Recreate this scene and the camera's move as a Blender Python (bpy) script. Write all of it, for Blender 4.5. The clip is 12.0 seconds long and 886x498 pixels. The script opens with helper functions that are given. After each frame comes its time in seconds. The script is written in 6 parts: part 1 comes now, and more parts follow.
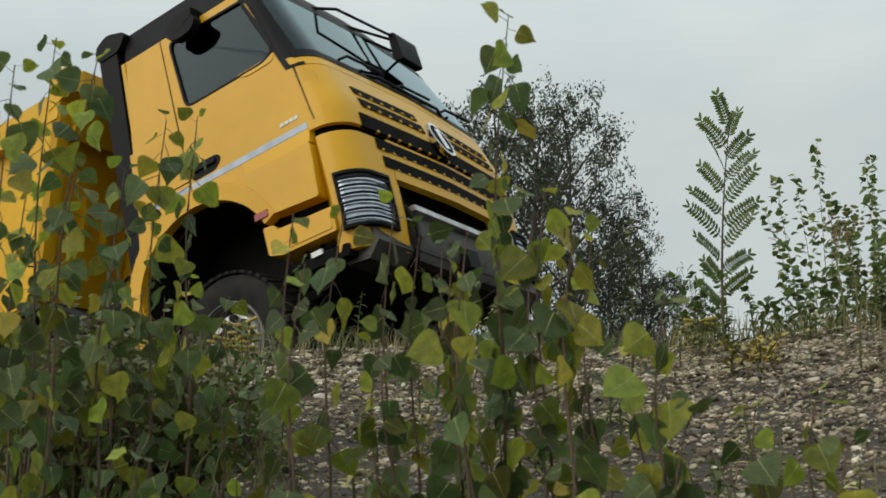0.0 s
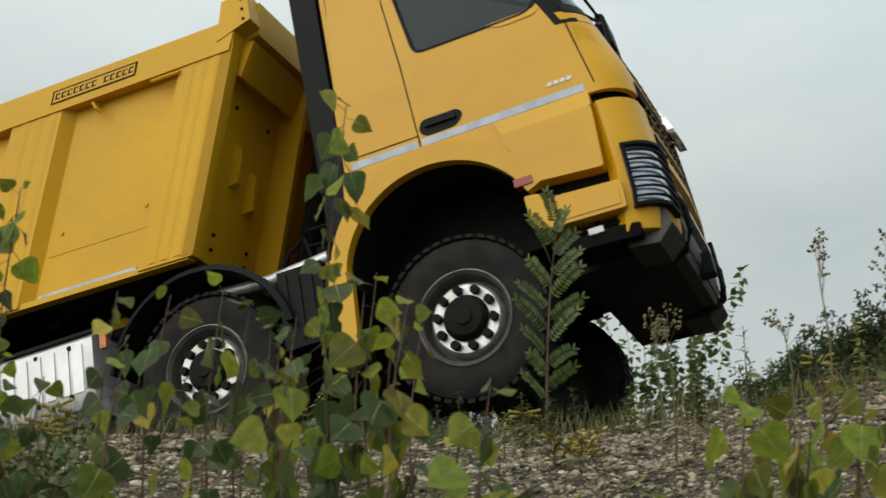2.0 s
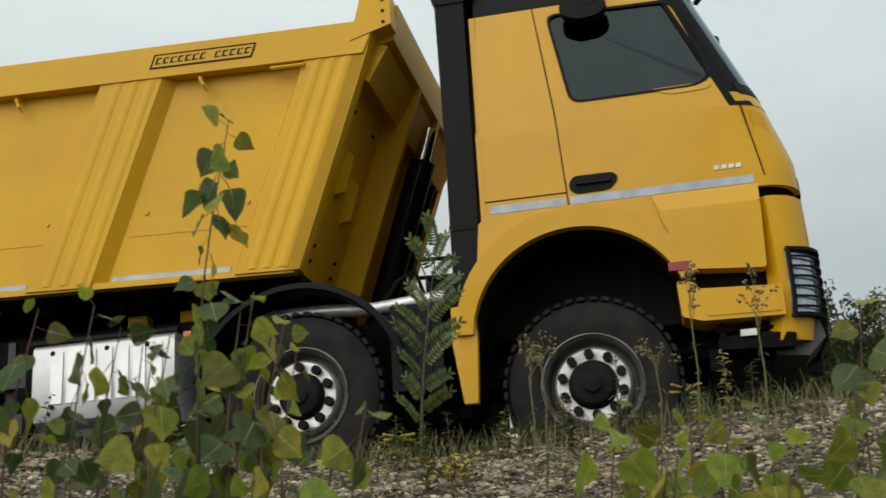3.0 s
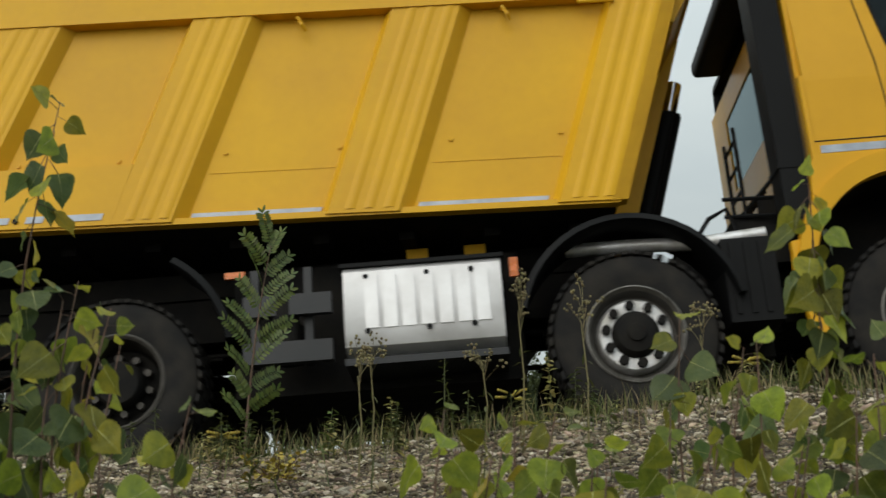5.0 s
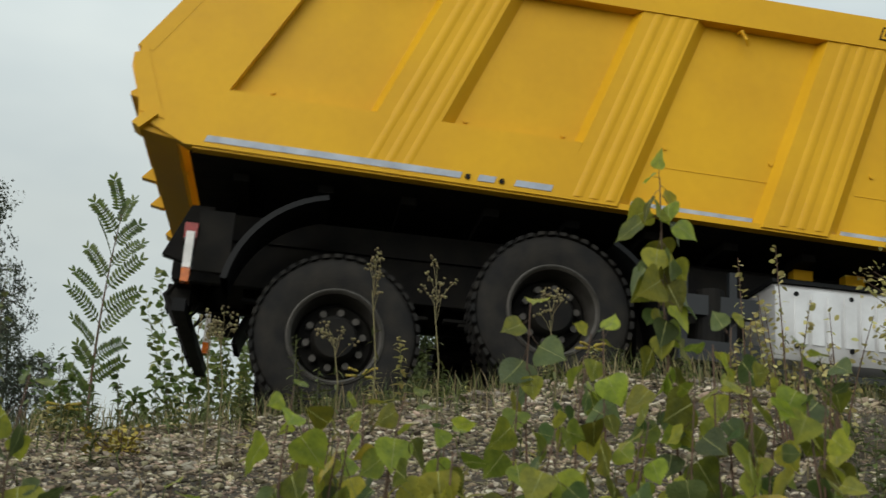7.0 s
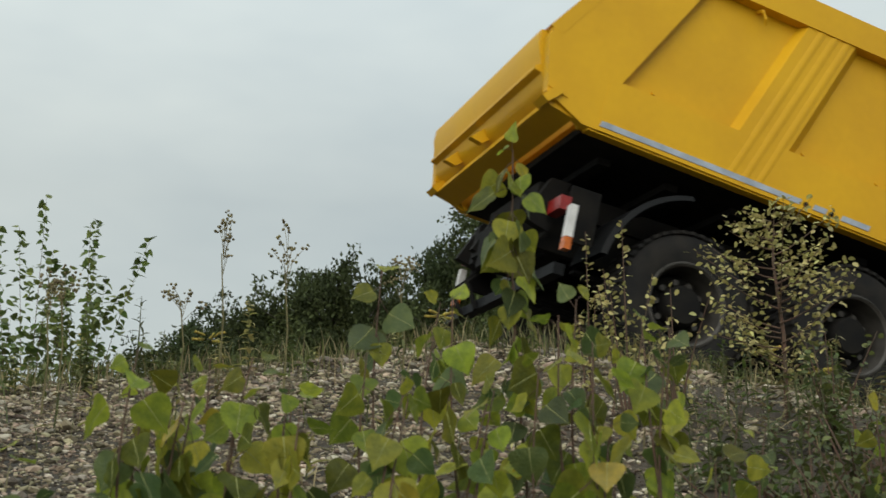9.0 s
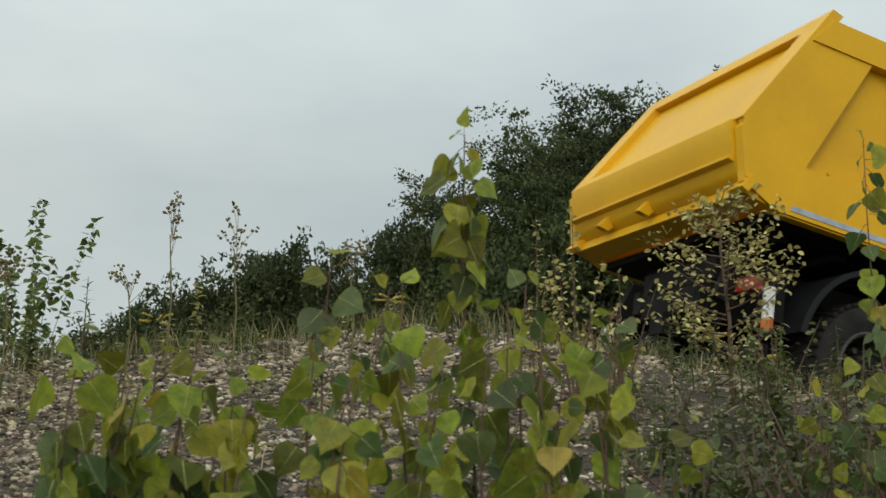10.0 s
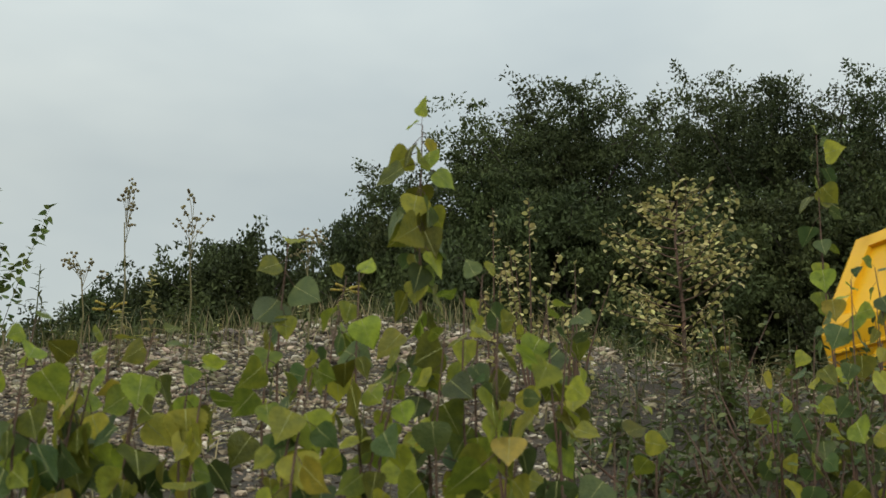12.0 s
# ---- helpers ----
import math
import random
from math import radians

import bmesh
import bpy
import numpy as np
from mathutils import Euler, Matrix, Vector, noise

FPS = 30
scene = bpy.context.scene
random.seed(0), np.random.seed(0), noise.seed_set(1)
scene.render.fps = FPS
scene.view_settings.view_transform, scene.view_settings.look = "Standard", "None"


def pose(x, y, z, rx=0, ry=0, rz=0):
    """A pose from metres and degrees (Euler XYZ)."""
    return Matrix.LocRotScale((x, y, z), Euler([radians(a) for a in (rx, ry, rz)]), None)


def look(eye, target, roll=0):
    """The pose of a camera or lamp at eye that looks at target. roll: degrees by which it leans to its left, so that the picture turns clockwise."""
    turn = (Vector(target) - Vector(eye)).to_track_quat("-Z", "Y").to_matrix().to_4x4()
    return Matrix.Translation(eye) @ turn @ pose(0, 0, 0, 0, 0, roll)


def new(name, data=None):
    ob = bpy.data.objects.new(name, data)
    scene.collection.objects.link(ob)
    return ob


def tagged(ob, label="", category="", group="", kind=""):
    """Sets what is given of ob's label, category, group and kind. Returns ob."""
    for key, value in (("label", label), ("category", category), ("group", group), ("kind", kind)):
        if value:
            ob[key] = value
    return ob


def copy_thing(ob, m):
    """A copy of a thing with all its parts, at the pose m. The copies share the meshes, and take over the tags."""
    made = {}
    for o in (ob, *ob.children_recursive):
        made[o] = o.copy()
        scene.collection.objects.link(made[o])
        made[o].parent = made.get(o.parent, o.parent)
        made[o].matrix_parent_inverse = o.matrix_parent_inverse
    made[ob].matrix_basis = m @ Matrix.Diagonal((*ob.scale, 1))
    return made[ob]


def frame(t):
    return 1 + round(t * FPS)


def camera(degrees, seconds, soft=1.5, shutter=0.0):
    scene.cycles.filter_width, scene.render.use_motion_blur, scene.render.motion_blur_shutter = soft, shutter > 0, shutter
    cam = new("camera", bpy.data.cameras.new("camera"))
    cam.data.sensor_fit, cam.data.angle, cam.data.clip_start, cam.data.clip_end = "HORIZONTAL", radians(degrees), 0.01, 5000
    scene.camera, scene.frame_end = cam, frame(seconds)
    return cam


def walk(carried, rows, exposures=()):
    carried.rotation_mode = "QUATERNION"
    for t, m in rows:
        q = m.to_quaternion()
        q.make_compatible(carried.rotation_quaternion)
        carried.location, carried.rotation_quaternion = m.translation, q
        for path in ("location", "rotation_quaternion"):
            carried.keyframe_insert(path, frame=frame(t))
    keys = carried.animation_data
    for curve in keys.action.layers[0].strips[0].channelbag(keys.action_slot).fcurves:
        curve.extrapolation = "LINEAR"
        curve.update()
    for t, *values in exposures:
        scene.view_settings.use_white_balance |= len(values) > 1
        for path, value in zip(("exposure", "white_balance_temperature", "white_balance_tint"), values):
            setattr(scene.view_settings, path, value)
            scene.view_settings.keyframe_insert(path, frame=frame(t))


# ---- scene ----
cam = camera(40.91, 12.0, 1.5, 0.4)
PATH = [
    (0.0, pose(0, 0, 0.60, 102.50, -0.00, -0.00)),
    (0.5, pose(0, 0, 0.60, 103.77, 0.04, -1.40)),
    (1.0, pose(0, 0, 0.60, 105.25, 0.22, -3.19)),
    (1.5, pose(0, 0, 0.60, 106.13, 0.15, -5.47)),
    (2.0, pose(0, 0, 0.60, 106.72, 0.05, -8.39)),
    (2.5, pose(0, 0, 0.60, 107.77, 0.07, -11.45)),
    (3.0, pose(0, 0, 0.60, 107.81, 0.06, -14.46)),
    (5.0, pose(0, 0, 0.60, 107.85, -0.02, -22.83)),
    (5.5, pose(0, 0, 0.60, 107.68, -0.24, -24.69)),
    (6.0, pose(0, 0, 0.60, 107.57, -0.02, -26.36)),
    (6.5, pose(0, 0, 0.60, 107.22, -0.18, -28.17)),
    (8.5, pose(0, 0, 0.60, 105.67, -0.03, -35.95)),
    (9.0, pose(0, 0, 0.60, 105.29, 0.01, -37.48)),
    (9.5, pose(0, 0, 0.60, 104.90, 0.03, -38.86)),
    (10.0, pose(0, 0, 0.60, 104.53, -0.01, -39.95)),
    (10.5, pose(0, 0, 0.60, 104.27, 0.03, -40.81)),
    (11.0, pose(0, 0, 0.60, 104.14, 0.05, -41.36)),
    (11.5, pose(0, 0, 0.60, 104.06, 0.08, -41.85)),
    (12.0, pose(0, 0, 0.60, 104.06, 0.03, -42.09)),
]
walk(cam, PATH)
cam.data.dof.use_dof, cam.data.dof.focus_distance, cam.data.dof.aperture_fstop = True, 7.5, 9.0

# ---- light ----
world = bpy.data.worlds.new("overcast")
scene.world = world
world.use_nodes = True
wn, wl = world.node_tree.nodes, world.node_tree.links
wn.clear()
sky = wn.new("ShaderNodeTexSky")
sky.sky_type, sky.sun_disc = "NISHITA", False
sky.sun_elevation, sky.sun_rotation = radians(29), radians(234)
sky.air_density, sky.dust_density = 1.4, 4.0
coord = wn.new("ShaderNodeTexCoord")
stretch = wn.new("ShaderNodeMapping")
stretch.inputs["Scale"].default_value = (1.0, 1.0, 2.6)
cloud = wn.new("ShaderNodeTexNoise")
cloud.inputs["Scale"].default_value, cloud.inputs["Detail"].default_value, cloud.inputs["Roughness"].default_value = 2.3, 4.0, 0.55
ramp = wn.new("ShaderNodeValToRGB")
ramp.color_ramp.elements[0].position, ramp.color_ramp.elements[0].color = 0.28, (0.485, 0.55, 0.56, 1)
ramp.color_ramp.elements[1].position, ramp.color_ramp.elements[1].color = 0.68, (0.635, 0.69, 0.665, 1)
veil = wn.new("ShaderNodeBackground")
veil.inputs["Strength"].default_value = 1.0
clear = wn.new("ShaderNodeBackground")
clear.inputs["Strength"].default_value = 0.1
mix = wn.new("ShaderNodeMixShader")
mix.inputs[0].default_value = 0.9
wout = wn.new("ShaderNodeOutputWorld")
wl.new(coord.outputs["Generated"], stretch.inputs["Vector"])
wl.new(stretch.outputs["Vector"], cloud.inputs["Vector"])
wl.new(cloud.outputs["Fac"], ramp.inputs["Fac"])
wl.new(ramp.outputs["Color"], veil.inputs["Color"])
height = wn.new("ShaderNodeSeparateXYZ")
dome = wn.new("ShaderNodeMapRange")
dome.inputs["From Min"].default_value, dome.inputs["From Max"].default_value = 0.3, 1.0
dome.inputs["To Min"].default_value, dome.inputs["To Max"].default_value = 1.0, 2.4
wl.new(coord.outputs["Generated"], height.inputs[0])
wl.new(height.outputs["Z"], dome.inputs["Value"])
wl.new(dome.outputs["Result"], veil.inputs["Strength"])
wl.new(sky.outputs["Color"], clear.inputs["Color"])
wl.new(clear.outputs[0], mix.inputs[1])
wl.new(veil.outputs[0], mix.inputs[2])
wl.new(mix.outputs[0], wout.inputs["Surface"])

sun_data = bpy.data.lights.new("sun", "SUN")
sun_data.energy, sun_data.angle, sun_data.color = 1.6, radians(60), (1.0, 0.96, 0.9)
sun = new("sun", sun_data)
sun.matrix_world = look((-20, -12, 15), (2, 4, 0))
scene.view_settings.exposure = 0.0


# ---- materials ----
def material(name, base, rough=0.6, metal=0.0, dark=None, scale=4.0, grain=60.0, bump=0.15, island=0.0, thing=0.0, coat=0.0, through_light=0.0, size=0.01, gloss=0.5, vary=0.18):
    """Two scales of variation over base (large stains towards dark, fine grain), bump, and variation piece by piece."""
    m = bpy.data.materials.new(name)
    m.use_nodes = True
    n, l = m.node_tree.nodes, m.node_tree.links
    p = n["Principled BSDF"]
    p.inputs["Roughness"].default_value, p.inputs["Metallic"].default_value = rough, metal
    p.inputs["Specular IOR Level"].default_value = gloss
    p.inputs["Coat Weight"].default_value, p.inputs["Coat Roughness"].default_value = coat, 0.08
    tc = n.new("ShaderNodeTexCoord")
    big = n.new("ShaderNodeTexNoise")
    big.inputs["Scale"].default_value, big.inputs["Detail"].default_value = scale, 6.0
    fine = n.new("ShaderNodeTexNoise")
    fine.inputs["Scale"].default_value, fine.inputs["Detail"].default_value = grain, 3.0
    l.new(tc.outputs["Object"], big.inputs["Vector"])
    l.new(tc.outputs["Object"], fine.inputs["Vector"])
    r = n.new("ShaderNodeValToRGB")
    r.color_ramp.elements[0].position, r.color_ramp.elements[1].position = 0.35, 0.62
    d = dark or tuple(c * 0.7 for c in base)
    r.color_ramp.elements[0].color, r.color_ramp.elements[1].color = (*d, 1), (*base, 1)
    l.new(big.outputs["Fac"], r.inputs["Fac"])
    hsv = n.new("ShaderNodeHueSaturation")
    l.new(r.outputs["Color"], hsv.inputs["Color"])
    val = n.new("ShaderNodeMapRange")
    val.inputs["To Min"].default_value, val.inputs["To Max"].default_value = 1 - vary, 1 + vary
    l.new(fine.outputs["Fac"], val.inputs["Value"])
    last = val.outputs["Result"]
    for amount, node, socket in ((island, "ShaderNodeNewGeometry", "Random Per Island"), (thing, "ShaderNodeObjectInfo", "Random")):
        if amount:
            src = n.new(node)
            spread = n.new("ShaderNodeMapRange")
            spread.inputs["To Min"].default_value, spread.inputs["To Max"].default_value = 1 - amount, 1 + amount
            times = n.new("ShaderNodeMath")
            times.operation = "MULTIPLY"
            l.new(src.outputs[socket], spread.inputs["Value"])
            l.new(spread.outputs["Result"], times.inputs[0])
            l.new(last, times.inputs[1])
            last = times.outputs[0]
            hue = n.new("ShaderNodeMapRange")
            hue.inputs["To Min"].default_value, hue.inputs["To Max"].default_value = 0.5 - 0.05 * amount, 0.5 + 0.05 * amount
            flip = n.new("ShaderNodeMath")
            flip.operation = "FRACT"
            seven = n.new("ShaderNodeMath")
            seven.operation, seven.inputs[1].default_value = "MULTIPLY", 7.3
            l.new(src.outputs[socket], seven.inputs[0])
            l.new(seven.outputs[0], flip.inputs[0])
            l.new(flip.outputs[0], hue.inputs["Value"])
            l.new(hue.outputs["Result"], hsv.inputs["Hue"])
    l.new(last, hsv.inputs["Value"])
    l.new(hsv.outputs["Color"], p.inputs["Base Color"])
    rr = n.new("ShaderNodeMapRange")
    rr.inputs["To Min"].default_value, rr.inputs["To Max"].default_value = max(rough - 0.1, 0.02), min(rough + 0.12, 1)
    l.new(big.outputs["Fac"], rr.inputs["Value"])
    l.new(rr.outputs["Result"], p.inputs["Roughness"])
    if bump:
        b = n.new("ShaderNodeBump")
        b.inputs["Strength"].default_value, b.inputs["Distance"].default_value = bump, size
        l.new(fine.outputs["Fac"], b.inputs["Height"])
        l.new(b.outputs["Normal"], p.inputs["Normal"])
    if through_light:
        tr = n.new("ShaderNodeBsdfTranslucent")
        l.new(hsv.outputs["Color"], tr.inputs["Color"])
        ms = n.new("ShaderNodeMixShader")
        ms.inputs[0].default_value = through_light
        l.new(p.outputs[0], ms.inputs[1])
        l.new(tr.outputs[0], ms.inputs[2])
        l.new(ms.outputs[0], n["Material Output"].inputs["Surface"])
    return m


YELLOW = material("yellow_paint", (0.61, 0.325, 0.004), 0.40, dark=(0.56, 0.295, 0.004), scale=1.3, grain=9.0, bump=0.015, vary=0.04, gloss=0.3, coat=0.12, size=0.004)
BIN_YELLOW = material("bin_paint", (0.65, 0.365, 0.008), 0.48, dark=(0.58, 0.315, 0.008), scale=1.1, grain=16.0, bump=0.03, vary=0.05, gloss=0.25, coat=0.03, size=0.004)
MATT_BLACK = material("dull_black_plastic", (0.005, 0.005, 0.005), 0.85, gloss=0.1, dark=(0.008, 0.008, 0.008), scale=9, grain=90, bump=0.05)
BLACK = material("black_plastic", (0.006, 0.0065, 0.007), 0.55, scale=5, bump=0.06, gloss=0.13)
# Chassis paint; also stands for the shade under the body and frame.
FRAME = material("dark_frame_and_shade", (0.005, 0.005, 0.005), 0.8, dark=(0.009, 0.008, 0.006), scale=6, bump=0.1, gloss=0.2)
GREY = material("grey_plastic", (0.010, 0.013, 0.016), 0.55, scale=5, bump=0.08)
RUBBER = material("tyre_rubber", (0.010, 0.010, 0.010), 0.85, dark=(0.019, 0.017, 0.014), scale=7, bump=0.2, gloss=0.25)
SILVER = material("ribbed_aluminium", (0.68, 0.69, 0.70), 0.38, 0.4, dark=(0.5, 0.5, 0.5), scale=3, grain=30, bump=0.02, vary=0.05)
STEEL = material("wheel_steel", (0.62, 0.63, 0.64), 0.4, 0.55, dark=(0.4, 0.39, 0.36), scale=9, bump=0.08)
DUSTY = material("dusty_rim_steel", (0.075, 0.07, 0.062), 0.6, 0.3, dark=(0.04, 0.037, 0.03), scale=9, bump=0.08)
RIM_EDGE = material("worn_rim_edge", (0.2, 0.195, 0.18), 0.5, 0.4, dark=(0.07, 0.065, 0.055), scale=9, bump=0.08)
TAPE = material("reflective_tape", (0.38, 0.43, 0.5), 0.4, 0.1, scale=8, grain=200, bump=0.05)
AMBER = material("amber_lens", (0.55, 0.13, 0.01), 0.25, scale=20, bump=0.02)
RED = material("red_lens", (0.28, 0.015, 0.012), 0.3, scale=20, bump=0.02)
WHITE = material("white_board", (0.7, 0.7, 0.68), 0.5, scale=6, bump=0.05)
CHROME = material("chrome", (0.8, 0.8, 0.8), 0.12, 1.0, scale=6, bump=0.0)
LAMP_GLASS = material("lamp_reflector", (0.5, 0.55, 0.62), 0.12, 0.7, scale=14, bump=0.0)
GROUND = material("gravelly_soil", (0.045, 0.034, 0.021), 0.95, dark=(0.019, 0.015, 0.009), scale=1.2, grain=45, bump=0.9, size=0.03)
STONE = material("gravel_stone", (0.265, 0.222, 0.15), 0.9, dark=(0.075, 0.06, 0.038), scale=9, grain=90, bump=0.3, island=0.8, gloss=0.25)
ROCK = material("field_stone", (0.27, 0.24, 0.195), 0.9, dark=(0.16, 0.14, 0.11), scale=9, grain=90, bump=0.3, thing=0.5, gloss=0.25)
PALE_STONE = material("pale_limestone_chip", (0.50, 0.455, 0.36), 0.85, dark=(0.33, 0.29, 0.22), scale=9, grain=90, bump=0.25, island=0.35, gloss=0.3)
BARK = material("sapling_bark", (0.11, 0.06, 0.04), 0.8, dark=(0.07, 0.05, 0.03), scale=30, grain=200, bump=0.2)
TRUNK = material("tree_bark", (0.055, 0.045, 0.035), 0.9, scale=8, grain=50, bump=0.5)
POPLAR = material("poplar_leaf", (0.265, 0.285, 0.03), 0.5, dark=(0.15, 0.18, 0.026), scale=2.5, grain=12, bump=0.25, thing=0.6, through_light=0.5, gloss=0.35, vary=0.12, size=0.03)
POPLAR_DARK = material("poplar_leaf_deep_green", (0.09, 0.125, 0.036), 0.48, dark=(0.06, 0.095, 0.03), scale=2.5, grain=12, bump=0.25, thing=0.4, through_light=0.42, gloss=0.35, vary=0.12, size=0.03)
POPLAR_OLD = material("poplar_leaf_yellow", (0.46, 0.37, 0.04), 0.5, dark=(0.30, 0.27, 0.04), scale=3, grain=14, bump=0.25, size=0.03, thing=0.3, through_light=0.35)
VEIN = material("leaf_midrib", (0.34, 0.36, 0.12), 0.55, scale=5, bump=0.05)
LOCUST = material("locust_leaf", (0.10, 0.14, 0.03), 0.5, dark=(0.065, 0.10, 0.024), scale=9, bump=0.1, island=0.4, through_light=0.4)
SHOOT = material("young_shoot_leaf", (0.17, 0.215, 0.06), 0.5, dark=(0.10, 0.145, 0.04), scale=6, bump=0.1, island=0.5, through_light=0.45)
HERB = material("weed_leaf", (0.10, 0.115, 0.03), 0.6, dark=(0.055, 0.072, 0.02), scale=9, bump=0.1, island=0.45, through_light=0.3)
HERB_PALE = material("pale_weed_leaf", (0.47, 0.42, 0.16), 0.6, dark=(0.27, 0.25, 0.09), scale=9, bump=0.1, island=0.4, through_light=0.3)
DRY = material("dry_grass", (0.26, 0.22, 0.11), 0.7, dark=(0.16, 0.13, 0.06), scale=9, bump=0.1, island=0.45, through_light=0.2)
SEED = material("brown_seed_head", (0.16, 0.135, 0.06), 0.8, scale=40, bump=0.2, island=0.4)
GOLD = material("yellow_blossom", (0.30, 0.235, 0.03), 0.7, scale=40, bump=0.2, island=0.3)
TREE_LEAF = material("tree_leaf", (0.066, 0.084, 0.028), 0.7, dark=(0.038, 0.053, 0.02), scale=0.5, bump=0.0, island=0.45, thing=0.28, through_light=0.2, gloss=0.2)
WILLOW_LEAF = material("willow_leaf", (0.065, 0.078, 0.048), 0.7, dark=(0.045, 0.055, 0.035), scale=0.5, bump=0.0, island=0.5, gloss=0.2, through_light=0.2)


def glass_material(name, tint, rough=0.02):
    m = bpy.data.materials.new(name)
    m.use_nodes = True
    n, l = m.node_tree.nodes, m.node_tree.links
    n.remove(n["Principled BSDF"])
    clear_part = n.new("ShaderNodeBsdfTransparent")
    clear_part.inputs["Color"].default_value = (*tint, 1)
    gloss = n.new("ShaderNodeBsdfGlossy")
    gloss.inputs["Roughness"].default_value = rough
    gloss.inputs["Color"].default_value = (0.78, 0.95, 1.0, 1)
    edge = n.new("ShaderNodeLayerWeight")
    edge.inputs["Blend"].default_value = 0.5
    curve = n.new("ShaderNodeMath")
    curve.operation, curve.inputs[1].default_value = "POWER", 4.5
    share = n.new("ShaderNodeMapRange")
    share.inputs["To Min"].default_value, share.inputs["To Max"].default_value = 0.022, 1.0
    ms = n.new("ShaderNodeMixShader")
    l.new(edge.outputs["Facing"], curve.inputs[0])
    l.new(curve.outputs[0], share.inputs["Value"])
    l.new(share.outputs["Result"], ms.inputs[0])
    l.new(clear_part.outputs[0], ms.inputs[1])
    l.new(gloss.outputs[0], ms.inputs[2])
    l.new(ms.outputs[0], n["Material Output"].inputs["Surface"])
    return m


GLASS = glass_material("tinted_glass", (0.06, 0.07, 0.075))


# ---- mesh helpers ----
def part(name, bm, mat, parent=None, label="", smooth=False):
    """One mesh object from a bmesh, under a thing or a part."""
    data = bpy.data.meshes.new(name)
    bmesh.ops.recalc_face_normals(bm, faces=bm.faces[:])
    bm.to_mesh(data)
    bm.free()
    for m in mat if isinstance(mat, (list, tuple)) else [mat]:
        data.materials.append(m)
    if smooth:
        data.shade_smooth()
        data.set_sharp_from_angle(angle=radians(38))
    ob = new(name, data)
    if parent:
        ob.parent = parent
    if label:
        ob["label"] = label
    return ob


def slab(bm, x0, x1, y0, y1, z0, z1):
    return prism(bm, [(x0, z0), (x1, z0), (x1, z1), (x0, z1)], y0, y1)


def prism(bm, outline, y0, y1):
    """An outline in x and z, pulled from y0 to y1. Either may be a function of x and z."""
    f0 = y0 if callable(y0) else (lambda x, z: y0)
    f1 = y1 if callable(y1) else (lambda x, z: y1)
    a = [bm.verts.new((x, f0(x, z), z)) for x, z in outline]
    b = [bm.verts.new((x, f1(x, z), z)) for x, z in outline]
    made = [bm.faces.new(a), bm.faces.new(b[::-1])]
    for i in range(len(a)):
        j = (i + 1) % len(a)
        made.append(bm.faces.new((a[j], a[i], b[i], b[j])))
    return made


def soften(bm, width=0.01, seg=2, angle=35):
    edges = [e for e in bm.edges if len(e.link_faces) == 2 and e.calc_face_angle(0) > radians(angle)]
    bmesh.ops.bevel(bm, geom=edges, offset=width, segments=seg, affect="EDGES", profile=0.5, clamp_overlap=True)
    return bm


def block(x0, x1, y0, y1, z0, z1, bevel=0.01):
    bm = bmesh.new()
    slab(bm, x0, x1, y0, y1, z0, z1)
    return soften(bm, bevel) if bevel else bm


def tube(bm, points, radius, sides=8):
    """A round bar along points; radius is one number or one for each point."""
    pts = [Vector(p) for p in points]
    rings = []
    for i, p in enumerate(pts):
        d = (pts[min(i + 1, len(pts) - 1)] - pts[max(i - 1, 0)]).normalized()
        side = d.cross(Vector((0, 0, 1)) if abs(d.z) < 0.9 else Vector((1, 0, 0))).normalized()
        up = side.cross(d)
        r = radius[i] if isinstance(radius, (list, tuple)) else radius
        rings.append([bm.verts.new(p + r * (math.cos(a) * side + math.sin(a) * up)) for a in [math.tau * k / sides for k in range(sides)]])
    for a, b in zip(rings, rings[1:]):
        for k in range(sides):
            bm.faces.new((a[k], a[(k + 1) % sides], b[(k + 1) % sides], b[k]))
    bm.faces.new(rings[0][::-1])
    bm.faces.new(rings[-1])
    return bm


def lathe(bm, profile, sides=40):
    """Turns (radius, y) pairs about the y axis."""
    rings = []
    for r, y in profile:
        rings.append([bm.verts.new((r * math.cos(a), y, r * math.sin(a))) for a in [math.tau * k / sides for k in range(sides)]])
    for a, b in zip(rings, rings[1:]):
        for k in range(sides):
            bm.faces.new((a[k], a[(k + 1) % sides], b[(k + 1) % sides], b[k]))
    bm.faces.new(rings[-1])
    return bm


def spline(x, table):
    xs, ys = zip(*table)
    return float(np.interp(x, xs, ys))


def smooth_step(a, b, x):
    t = min(max((x - a) / (b - a), 0), 1)
    return t * t * (3 - 2 * t)


# ---- ground ----
CREST = [(-12, 14.2), (-6.94, 10.61), (-4.59, 9.08), (-1.71, 7.4), (0.93, 6.06), (4.75, 4.56), (7.91, 3.5), (10.85, 2.93), (13.71, 2.42), (17.81, 1.87), (30, 1.2)]
CREST_Z = [(-12, 1.2), (-7, 1.4), (-2.7, 1.52), (-0.6, 1.54), (0.4, 1.46), (1.1, 1.41), (1.6, 1.44), (2.2, 1.50), (2.75, 1.59), (3.3, 1.68), (3.85, 1.79), (4.4, 1.78), (5.0, 1.71), (5.7, 1.60), (6.3, 1.51), (7.3, 1.36), (9, 1.1), (12, 0.75), (20, 0.6)]
